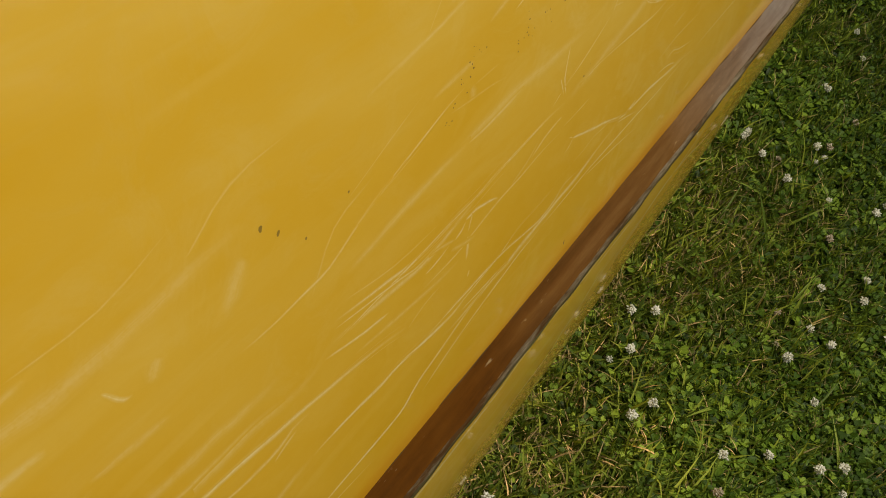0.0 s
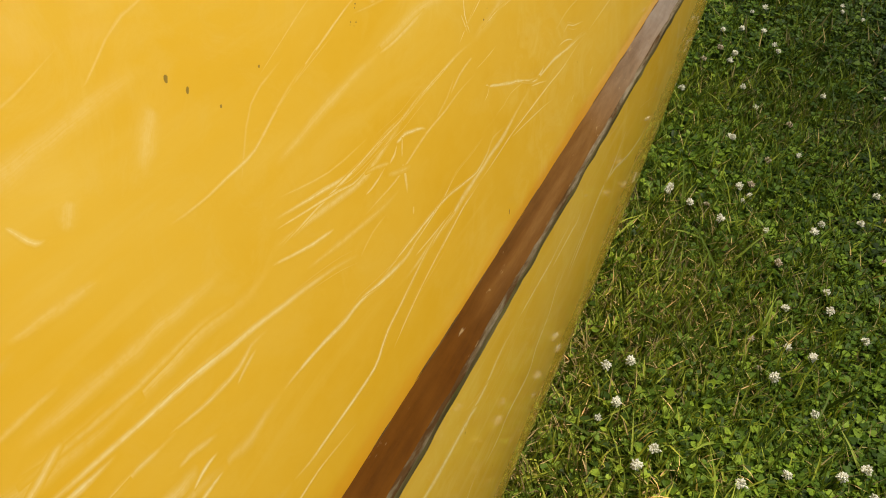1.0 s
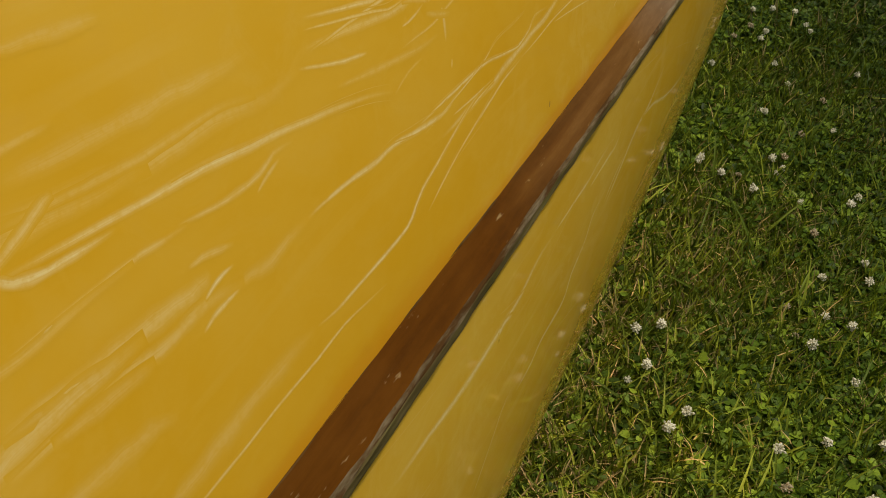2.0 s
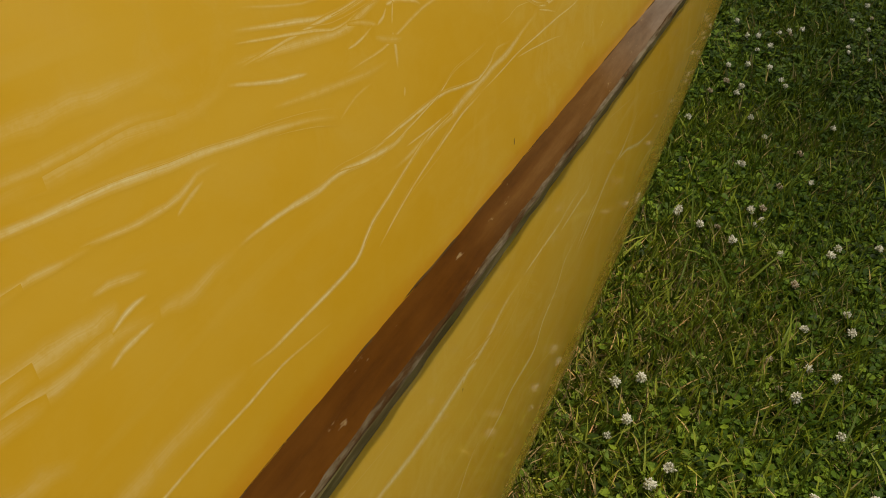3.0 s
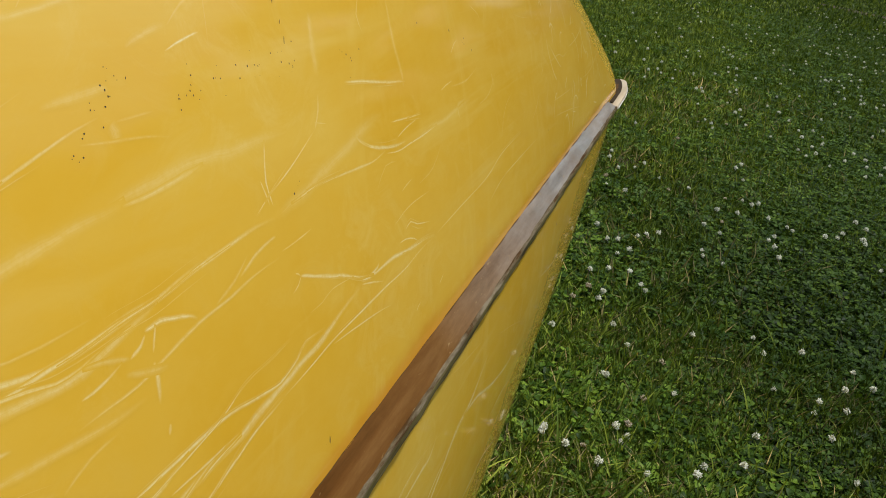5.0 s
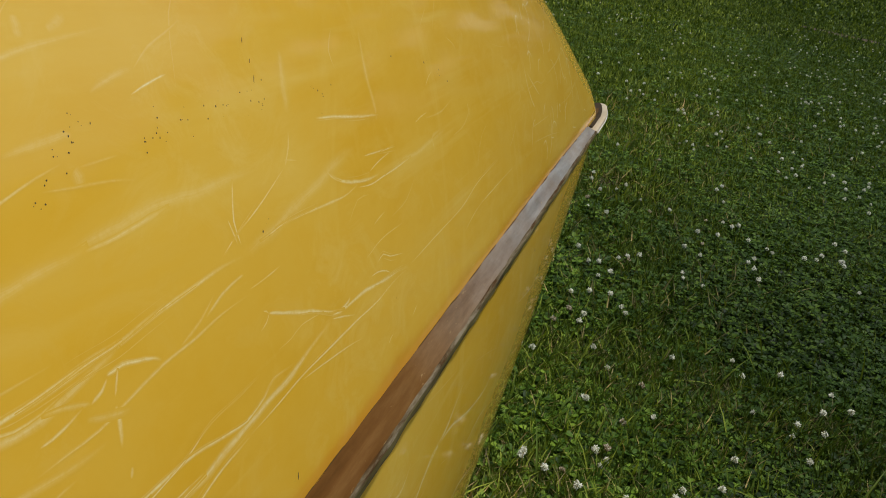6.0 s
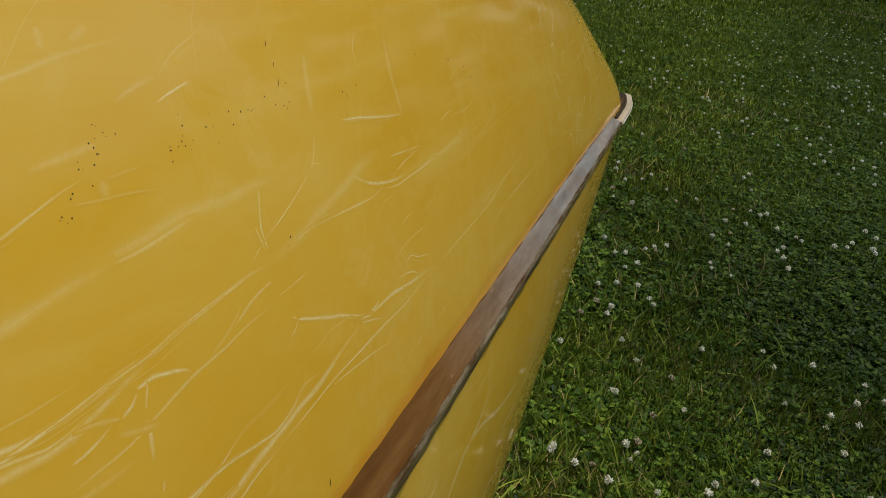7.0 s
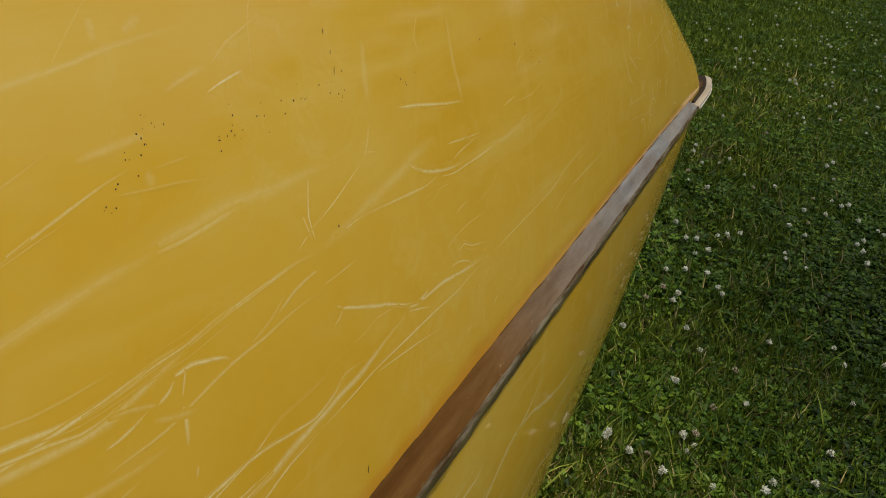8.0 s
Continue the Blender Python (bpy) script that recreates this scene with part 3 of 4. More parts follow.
scratch(1.2, 0.54, (0.163, 0.131), (0.169, 0.131), (0.177, 0.132), (0.186, 0.134))
scratch(2.0, 0.32, (0.167, 0.140), (0.177, 0.138), (0.186, 0.135), (0.191, 0.133))
scratch(1.5, 0.36, (0.158, 0.123), (0.174, 0.123), (0.191, 0.123), (0.212, 0.126), (0.234, 0.129), (0.259, 0.130), (0.283, 0.132), (0.308, 0.132))
scratch(3.0, 0.23, (0.105, 0.127), (0.154, 0.120), (0.169, 0.118), (0.183, 0.117), (0.195, 0.117))
scratch(1.8, 0.41, (0.270, 0.135), (0.286, 0.140), (0.302, 0.142), (0.307, 0.142))
scratch(0.9, 0.36, (0.309, 0.134), (0.326, 0.134), (0.344, 0.135))
scratch(2.0, 0.81, (0.323, 0.117), (0.327, 0.116), (0.346, 0.109), (0.370, 0.101), (0.390, 0.093), (0.412, 0.087))
scratch(0.8, 0.63, (0.323, 0.117), (0.319, 0.114), (0.312, 0.112))
scratch(0.8, 0.54, (0.318, 0.120), (0.321, 0.119), (0.323, 0.117))
scratch(2.2, 0.68, (0.392, 0.090), (0.404, 0.088), (0.417, 0.089), (0.422, 0.091))
scratch(1.1, 0.5, (0.392, 0.088), (0.410, 0.083), (0.426, 0.078))
scratch(1.9, 0.68, (0.158, 0.087), (0.208, 0.087), (0.222, 0.087), (0.242, 0.086), (0.264, 0.082), (0.282, 0.079), (0.290, 0.079), (0.305, 0.082), (0.316, 0.086), (0.340, 0.084))
scratch(3.5, 0.49, (0.179, 0.072), (0.229, 0.073), (0.246, 0.073), (0.261, 0.075), (0.281, 0.076), (0.304, 0.078), (0.328, 0.079), (0.349, 0.082), (0.368, 0.085), (0.379, 0.086), (0.392, 0.088))
scratch(1.5, 0.59, (0.190, 0.057), (0.240, 0.066), (0.259, 0.069), (0.274, 0.070), (0.290, 0.071))
scratch(1.2, 0.59, (0.285, 0.071), (0.313, 0.072), (0.346, 0.074), (0.382, 0.074), (0.425, 0.074), (0.463, 0.073), (0.502, 0.075), (0.532, 0.074))
scratch(2.5, 0.63, (0.396, 0.088), (0.421, 0.087), (0.448, 0.086), (0.477, 0.082), (0.509, 0.079), (0.532, 0.075))
scratch(1.0, 0.45, (0.345, 0.072), (0.373, 0.069), (0.412, 0.064), (0.434, 0.060))
scratch(0.8, 0.59, (0.164, 0.081), (0.214, 0.085), (0.234, 0.087), (0.258, 0.092), (0.279, 0.092), (0.304, 0.093))
scratch(0.6, 0.41, (0.325, 0.097), (0.341, 0.097), (0.355, 0.099), (0.383, 0.096))
scratch(1.0, 0.68, (0.459, 0.091), (0.472, 0.090), (0.487, 0.086), (0.494, 0.082))
scratch(1.0, 0.63, (0.474, 0.096), (0.485, 0.098), (0.497, 0.093), (0.524, 0.087))
scratch(1.2, 0.54, (0.532, 0.075), (0.602, 0.077), (0.687, 0.079), (0.751, 0.087), (0.848, 0.090))
scratch(1.0, 0.5, (0.688, 0.057), (0.742, 0.065), (0.812, 0.067), (0.923, 0.068))
scratch(0.9, 0.41, (0.455, 0.104), (0.488, 0.108), (0.533, 0.107))
scratch(1.0, 0.41, (0.477, 0.120), (0.489, 0.122), (0.500, 0.123))
scratch(1.0, 0.45, (0.593, 0.167), (0.608, 0.169), (0.627, 0.170))
scratch(1.0, 0.59, (0.476, 0.039), (0.480, 0.041), (0.486, 0.042))
scratch(0.8, 0.5, (0.529, 0.039), (0.535, 0.041), (0.541, 0.043))
scratch(0.9, 0.41, (0.636, 0.189), (0.649, 0.195), (0.662, 0.198))
scratch(3.0, 0.26, (0.631, 0.139), (0.630, 0.150), (0.655, 0.152))
scratch(3.1, 0.26, (0.752, 0.160), (0.754, 0.148))
scratch(2.7, 0.85, (0.482, -0.133), (0.529, -0.119), (0.574, -0.105), (0.622, -0.101), (0.684, -0.082))
scratch(2.4, 0.85, (0.597, -0.103), (0.643, -0.109), (0.710, -0.129), (0.786, -0.143), (0.825, -0.141))
scratch(1.7, 0.9, (0.422, -0.083), (0.472, -0.083), (0.499, -0.083), (0.518, -0.073))
scratch(2.2, 0.63, (0.625, -0.210), (0.674, -0.214), (0.726, -0.217), (0.824, -0.246), (0.922, -0.251))
scratch(1.0, 0.68, (0.961, -0.178), (1.072, -0.207), (1.108, -0.209))
scratch(1.2, 0.77, (0.957, -0.107), (1.063, -0.123), (1.099, -0.115))
scratch(0.9, 0.63, (0.719, -0.171), (0.778, -0.171), (0.838, -0.182))
scratch(1.0, 0.45, (1.206, 0.137), (1.294, 0.141), (1.409, 0.153))
scratch(1.0, 0.41, (1.036, 0.090), (1.115, 0.087), (1.186, 0.085))
scratch(1.1, 0.36, (1.284, 0.084), (1.375, 0.084), (1.475, 0.093), (1.545, 0.099))
scratch(0.9, 0.36, (0.904, 0.091), (0.934, 0.101), (0.957, 0.113))
scratch(0.9, 0.36, (1.032, 0.134), (1.114, 0.137), (1.152, 0.131), (1.202, 0.134))
scratch(0.9, 0.36, (0.723, 0.221), (0.744, 0.212), (0.747, 0.205))
scratch(1.0, 0.36, (1.045, 0.071), (1.165, 0.060), (1.259, 0.048))
scratch(6.0, 0.26, (-0.041, 0.161), (-0.001, 0.159), (0.009, 0.158), (0.023, 0.158), (0.038, 0.157), (0.050, 0.157), (0.063, 0.157))
scratch(3.0, 0.27, (-0.047, 0.152), (-0.007, 0.148), (0.004, 0.147), (0.018, 0.147), (0.033, 0.147), (0.045, 0.146), (0.059, 0.143))
scratch(6.0, 0.26, (-0.047, 0.154), (-0.008, 0.147), (0.006, 0.144), (0.020, 0.144), (0.036, 0.144), (0.055, 0.141), (0.072, 0.140), (0.085, 0.142))
scratch(1.8, 0.54, (0.085, 0.142), (0.099, 0.138), (0.114, 0.134), (0.126, 0.132), (0.132, 0.131))
scratch(3.0, 0.55, (-0.053, 0.141), (-0.013, 0.137), (-0.004, 0.136), (0.005, 0.135), (0.017, 0.134), (0.032, 0.132), (0.049, 0.129), (0.065, 0.127), (0.085, 0.123), (0.108, 0.119), (0.130, 0.114), (0.145, 0.109))
scratch(2.5, 0.41, (0.007, 0.123), (0.024, 0.120), (0.036, 0.119), (0.049, 0.119), (0.059, 0.122), (0.071, 0.121))
scratch(1.9, 0.41, (0.045, 0.114), (0.053, 0.117), (0.061, 0.119))
scratch(2.5, 0.77, (0.067, 0.092), (0.081, 0.092), (0.099, 0.091), (0.118, 0.089), (0.136, 0.089), (0.154, 0.086), (0.185, 0.082), (0.197, 0.084), (0.210, 0.086))
scratch(5.0, 0.32, (0.025, 0.091), (0.030, 0.091), (0.041, 0.089), (0.053, 0.091), (0.067, 0.092))
scratch(13.0, 0.33, (-0.070, 0.107), (-0.030, 0.103), (-0.023, 0.103), (-0.013, 0.103), (-0.005, 0.102), (0.003, 0.101), (0.010, 0.102), (0.013, 0.103))
scratch(9.0, 0.36, (-0.074, 0.096), (-0.034, 0.095), (-0.027, 0.095), (-0.017, 0.094), (-0.007, 0.094), (0.002, 0.095), (0.014, 0.094), (0.026, 0.091))
scratch(1.9, 0.59, (0.007, 0.096), (0.013, 0.098), (0.018, 0.099), (0.024, 0.099))
scratch(1.9, 0.54, (0.002, 0.087), (0.008, 0.089), (0.017, 0.090), (0.023, 0.090))
scratch(2.5, 0.36, (0.005, 0.109), (0.012, 0.109), (0.020, 0.107), (0.027, 0.105))
scratch(2.5, 0.41, (-0.060, 0.123), (-0.020, 0.123), (-0.009, 0.123), (0.001, 0.122), (0.011, 0.121))
scratch(2.2, 0.77, (0.056, 0.051), (0.069, 0.049), (0.089, 0.049), (0.115, 0.049), (0.134, 0.050), (0.143, 0.054), (0.153, 0.059), (0.171, 0.063), (0.191, 0.068), (0.219, 0.074), (0.247, 0.075))
scratch(8.0, 0.23, (-0.047, 0.044), (-0.007, 0.049), (0.006, 0.050), (0.021, 0.051), (0.036, 0.051), (0.056, 0.051))
scratch(1.5, 0.45, (-0.036, 0.037), (0.004, 0.038), (0.025, 0.039), (0.051, 0.039), (0.073, 0.040), (0.110, 0.036))
scratch(1.2, 0.54, (0.154, 0.046), (0.173, 0.052), (0.196, 0.058), (0.225, 0.064), (0.245, 0.070))
scratch(1.1, 0.45, (0.194, 0.077), (0.213, 0.076), (0.247, 0.075))
scratch(7.0, 0.2, (-0.076, 0.078), (-0.036, 0.075), (-0.027, 0.074), (-0.018, 0.070))
scratch(3.2, 0.9, (0.091, -0.070), (0.131, -0.074), (0.170, -0.079), (0.215, -0.080), (0.240, -0.080), (0.268, -0.079), (0.297, -0.073), (0.336, -0.072))
scratch(1.5, 0.81, (0.336, -0.072), (0.378, -0.073), (0.419, -0.074), (0.447, -0.072), (0.479, -0.072))
scratch(2.8, 0.63, (0.230, -0.083), (0.240, -0.080), (0.254, -0.084))
scratch(1.0, 0.54, (0.198, -0.196), (0.229, -0.171), (0.246, -0.157), (0.265, -0.152))
scratch(2.2, 0.68, (0.272, -0.165), (0.304, -0.165), (0.326, -0.159), (0.377, -0.160), (0.393, -0.145), (0.425, -0.134), (0.444, -0.119), (0.482, -0.114))
scratch(1.1, 0.59, (0.478, -0.127), (0.509, -0.117), (0.544, -0.112))
scratch(8.0, 0.23, (-0.086, 0.236), (-0.046, 0.231), (-0.033, 0.229), (-0.019, 0.229), (0.001, 0.230), (0.022, 0.232), (0.045, 0.234), (0.066, 0.235))
scratch(4.0, 0.36, (-0.095, 0.219), (-0.055, 0.215), (-0.047, 0.215), (-0.037, 0.214), (-0.034, 0.214))
scratch(1.9, 0.45, (-0.011, 0.217), (-0.008, 0.212), (-0.005, 0.208), (-0.001, 0.207))
scratch(11.0, 0.23, (0.012, 0.213), (0.009, 0.209), (0.006, 0.205))
scratch(16.0, 0.23, (0.059, 0.222), (0.054, 0.218), (0.048, 0.211), (0.043, 0.205))
scratch(1.6, 0.41, (0.044, 0.185), (0.061, 0.184), (0.086, 0.185), (0.099, 0.186), (0.115, 0.192), (0.132, 0.198), (0.148, 0.202))
scratch(4.0, 0.29, (-0.028, 0.189), (-0.015, 0.188), (-0.000, 0.187), (0.009, 0.186))
scratch(2.8, 0.72, (-0.055, 0.143), (-0.051, 0.140), (-0.045, 0.137), (-0.030, 0.135), (-0.014, 0.134))
scratch(3.0, 0.36, (-0.054, 0.143), (-0.047, 0.146), (-0.038, 0.149), (-0.031, 0.152), (-0.028, 0.152))
scratch(6.0, 0.26, (-0.130, 0.163), (-0.090, 0.156), (-0.079, 0.154), (-0.064, 0.153), (-0.049, 0.150), (-0.033, 0.147), (-0.016, 0.145), (0.005, 0.144))
scratch(3.0, 0.29, (-0.126, 0.123), (-0.086, 0.122), (-0.072, 0.122), (-0.056, 0.121), (-0.036, 0.122), (-0.013, 0.122))
scratch(12.0, 0.33, (-0.109, 0.097), (-0.069, 0.101), (-0.052, 0.102), (-0.033, 0.101), (-0.019, 0.101))
scratch(5.0, 0.32, (-0.059, 0.095), (-0.037, 0.093), (-0.019, 0.092))
scratch(4.0, 0.26, (-0.066, 0.185), (-0.057, 0.185), (-0.044, 0.184), (-0.027, 0.186))
scratch(2.5, 0.27, (-0.051, 0.168), (-0.037, 0.168), (-0.019, 0.168))
scratch(3.0, 0.2, (-0.080, 0.236), (-0.040, 0.240), (-0.033, 0.241), (-0.028, 0.241))
scratch(12.0, 0.11, (0.396, 0.237), (0.391, 0.223), (0.387, 0.204))
scratch(6.0, 0.14, (0.214, 0.211), (0.215, 0.208), (0.214, 0.204))
scratch(3.0, 0.2, (0.186, 0.129), (0.198, 0.125), (0.210, 0.122))
scratch(1.2, 0.36, (0.473, 0.243), (0.461, 0.231), (0.464, 0.220))
speck(0.8, (0.3592, 0.2459), (0.3577, 0.2431))
speck(0.8, (0.3611, 0.2276), (0.3591, 0.2236))
speck(0.7, (0.3611, 0.2356), (0.3600, 0.2333))
speck(1.0, (0.2163, 0.2226), (0.2159, 0.2217))
speck(1.0, (0.2171, 0.2203), (0.2167, 0.2194))
speck(0.8, (0.2059, 0.2173), (0.2055, 0.2166))
speck(0.6, (0.2297, 0.2251), (0.2292, 0.2240))
speck(0.6, (0.2234, 0.2264), (0.2232, 0.2258))
speck(0.9, (0.2678, 0.2149), (0.2674, 0.2141))
speck(0.7, (0.2693, 0.2128), (0.2689, 0.2119))
speck(0.7, (0.2645, 0.2135), (0.2641, 0.2127))
speck(0.9, (0.2581, 0.2087), (0.2578, 0.2081))
speck(1.0, (0.2874, 0.2171), (0.2871, 0.2164))
speck(0.7, (0.2928, 0.2164), (0.2924, 0.2156))
speck(1.0, (0.3083, 0.2203), (0.3079, 0.2194))
speck(1.3, (0.3181, 0.2186), (0.3177, 0.2177))
speck(0.8, (0.3277, 0.2174), (0.3273, 0.2167))
speck(1.1, (0.3516, 0.2164), (0.3512, 0.2157))
speck(1.1, (0.3595, 0.2149), (0.3591, 0.2141))
speck(0.9, (0.3658, 0.2156), (0.3654, 0.2148))
speck(0.8, (0.1977, 0.2092), (0.1974, 0.2085))
speck(0.8, (0.1912, 0.2048), (0.1909, 0.2041))
# a small insect on the hull, drawn as a fleck like the chips
speck(1.4, (0.3336, 0.1561), (0.3331, 0.1549))
speck(1.2, (0.3269, 0.0290), (0.3260, 0.0246))
speck(2.2, (1.0476, -0.0657), (1.0514, -0.0714))
speck(1.6, (0.5700, 0.2183), (0.5694, 0.2173))
speck(2.2, (0.6449, 0.2072), (0.6439, 0.2056))
speck(1.4, (0.6822, 0.1975), (0.6814, 0.1962))
speck(1.9, (0.7004, 0.1862), (0.6996, 0.1849))
speck(0.7, (0.2590, 0.2143), (0.2588, 0.2137))
speck(0.7, (0.2754, 0.2137), (0.2751, 0.2131))
speck(1.3, (0.4321, 0.2114), (0.4317, 0.2106))
speck(1.0, (0.4527, 0.2123), (0.4522, 0.2114))
speck(1.0, (0.4379, 0.2074), (0.4375, 0.2065))
speck(2.2, (0.0702, 0.2290), (0.0690, 0.2262), SMUDGE)
speck(1.8, (0.0780, 0.2216), (0.0764, 0.2190), SMUDGE)
speck(1.5, (0.0905, 0.2090), (0.0899, 0.2079), SMUDGE)
speck(1.3, (0.1190, 0.2130), (0.1184, 0.2118), SMUDGE)


def rubbed_hairlines():
    """Many faint hairline scratches, most along the boat, denser towards the bow."""
    r = random.Random(23)
    verts, faces, uvs = [], [], []
    for i in range(120):
        x = 1.80 - 2.2 * r.random() ** 1.25
        b = breadth(x) * 0.93
        y = r.uniform(-min(b, 0.30), min(b, 0.42))
        a = radians(r.gauss(18, 16)) if r.random() < 0.9 or x < 1.1 else r.uniform(0, math.pi)
        size = r.uniform(0.012, 0.05) if x > 1.1 else r.uniform(0.02, 0.09)
        way = Vector((math.cos(a), math.sin(a)))
        bend = Vector((-way.y, way.x)) * size * r.uniform(-0.15, 0.15)
        ends = [Vector((x, y)) - way * size / 2, Vector((x, y)) + bend, Vector((x, y)) + way * size / 2]
        if max(abs(e.y) / max(breadth(e.x), 0.01) for e in ends) > 0.86 or max(e.x for e in ends) > 1.81:
            continue
        if any(abs(e.y) < 0.017 for e in ends):
            continue
        v, f, u = ribbon(smooth_line(ends, 0.01), r.uniform(0.0008, 0.0026), 0.000014, i * 0.9, 0.6)
        n = len(verts)
        verts += v
        uvs += u
        faces += [tuple(k + n for k in q) for q in f]
    ob = part("hairline_wear", with_uvs(mesh_of("hairline_wear", verts, faces, SCUFFS[0][1]), uvs), hull, "faint hairline scratches")
    tagged(ob, kind="stuff")


def curly_scuffs():
    """Short hooked and crossing scratches: faint ones along the lower bottom, plain ones towards the bow."""
    r = random.Random(37)
    verts, faces, uvs = [], [], []
    for i in range(150):
        low = i < 34
        x = r.uniform(0.0, 1.6) if low else 1.79 - 0.75 * r.random() ** 1.3
        y = r.uniform(-0.22, -0.03) if low else r.uniform(0.03, 0.36)
        a = radians(r.gauss(-8, 7)) if low else r.choice((radians(r.gauss(25, 18)), r.uniform(0, math.pi)))
        curl, step = (r.uniform(-0.02, 0.02) if low else r.gauss(0, 0.26)), (r.uniform(0.006, 0.02) if low else r.uniform(0.003, 0.0095))
        q, line = Vector((x, y)), []
        for k in range(9):
            line.append(q.copy())
            q += Vector((math.cos(a), math.sin(a))) * step
            a += curl * r.uniform(0.2, 1.8)
        if all(0.018 < abs(e.y) < 0.86 * breadth(e.x) and e.x < 1.80 for e in line):
            if low:
                add_strand(line, r.choice((0.0008, 0.0012, 0.0018)), i * 1.3)
                continue
            v, f, u = ribbon(line, r.choice((0.0026, 0.0036, 0.0050)), 0.000030, i * 1.3, 0.6)
            n = len(verts)
            verts += v
            uvs += u
            faces += [tuple(k + n for k in w) for w in f]
    ob = part("bow_wear", with_uvs(mesh_of("bow_wear", verts, faces, SCUFFS[4][1]), uvs), hull, "curly pale scuffs near the bow")
    tagged(ob, kind="stuff")


def peppered_specks():
    """Tiny dark chips scattered round the larger ones."""
    r = random.Random(91)
    verts, faces = [], []
    for mid in specks:
        for k in range(r.randrange(0, 4)):
            c = mid + Vector((r.gauss(0, 0.005), r.gauss(0, 0.004)))
            if abs(c.y) < 0.02 or abs(c.y) > 0.85 * breadth(c.x):
                continue
            size, n = r.choice((0.00015, 0.0002, 0.00025, 0.0004)), len(verts)
            for q in range(6):
                e = c + Vector((math.cos(q * 1.047) * size * r.uniform(0.7, 1.7), math.sin(q * 1.047) * size * r.uniform(0.6, 1.2)))
                verts.append((e.x, e.y, bottom(e.x, e.y) + 0.00006))
            faces.append(tuple(range(n, n + 6)))
    ob = part("pepper_wear", mesh_of("pepper_wear", verts, faces, SPECK), hull, "tiny dark chips")
    tagged(ob, kind="stuff")


peppered_specks()
curly_scuffs()
ob = part("fine_wear", with_uvs(mesh_of("fine_wear", strands[0], strands[1], SCUFFS[0][1]), strands[2]), hull, "fine pale scratches in loose bundles")
tagged(ob, kind="stuff")
rubbed_hairlines()


# ---- the lawn's plants ----
rng = np.random.default_rng(4)


BARE = [(0.86, 2.87, 0.11, 0.05), (5.6, 11.5, 0.9, 0.25)]   # bare earth: place and half sizes


def off_bare(x, y):
    """How far each place keeps from the bare earth: 0 inside a patch, 1 outside."""
    clear = np.ones(len(x))
    for px, py, a, b in BARE:
        clear = np.minimum(clear, np.clip(((x - px) / a) ** 2 + ((y - py) / b) ** 2 - 0.35, 0.22, 1))
    return clear


def in_view_plan(count, near, far):
    """Random places on the lawn beside and beyond the boat, between two distances ahead."""
    y = near + (far - near) * rng.random(count)
    left = np.where(y < 1.75, -0.02 + 0.28 * y, 0.45 + 0.08 * (y - 1.75))
    right = 0.40 + 0.74 * y
    return left + (right - left) * rng.random(count), y


def scattered(name, template, faces, x, y, z, turn, tilt, lean_way, size, material):
    """Copies of a small template, turned, tilted and sized, joined in one mesh."""
    v = np.asarray(template, float)
    n, k = len(x), len(v)
    ct, st = np.cos(turn)[:, None], np.sin(turn)[:, None]
    p = np.stack([v[None, :, 0] * ct - v[None, :, 1] * st, v[None, :, 0] * st + v[None, :, 1] * ct, np.broadcast_to(v[None, :, 2], (n, k))], -1) * size[:, None, None]
    ax = np.stack([-np.sin(lean_way), np.cos(lean_way), np.zeros(n)], -1)[:, None, :]
    c, s = np.cos(tilt)[:, None, None], np.sin(tilt)[:, None, None]
    p = p * c + np.cross(np.broadcast_to(ax, p.shape), p) * s + ax * (p * ax).sum(-1, keepdims=True) * (1 - c)
    p += np.stack([x, y, z], -1)[:, None, :]
    flat = [i for f in faces for i in f]
    sizes = np.tile([len(f) for f in faces], n)
    index = (np.asarray(flat)[None, :] + (np.arange(n) * k)[:, None]).ravel()
    data = bpy.data.meshes.new(name)
    data.vertices.add(n * k)
    data.vertices.foreach_set("co", p.ravel().astype(np.float32))
    data.loops.add(len(index))
    data.loops.foreach_set("vertex_index", index.astype(np.int32))
    data.polygons.add(len(sizes))
    data.polygons.foreach_set("loop_start", np.concatenate([[0], np.cumsum(sizes)[:-1]]).astype(np.int32))
    data.polygons.foreach_set("use_smooth", np.ones(len(sizes), bool))
    data.materials.append(material)
    data.update(calc_edges=True)
    return new(name, data)


def slim_blade_template(width, bend):
    """A plain tapering, bent blade one unit tall, for grass further off."""
    return [(-width, 0, 0), (width, 0, 0), (width * 0.75, bend * 0.3, 0.55), (-width * 0.75, bend * 0.3, 0.55), (0, bend, 0.97)], [(0, 1, 2, 3), (3, 2, 4)]


def blade_template(width, bend):
    """A grass blade one unit tall: tapering, folded along its middle and bent over."""
    rows = []
    for s in (0.0, 0.4, 0.75):
        w = width * (1 - s) ** 0.6
        rows += [(-w, bend * s * s, s), (0, bend * s * s + width * 0.5, s), (w, bend * s * s, s)]
    rows.append((0, bend, 0.97))
    f = []
    for r in range(2):
        a = 3 * r
        f += [(a, a + 1, a + 4, a + 3), (a + 1, a + 2, a + 5, a + 4)]
    f += [(6, 7, 9), (7, 8, 9)]
    return rows, f


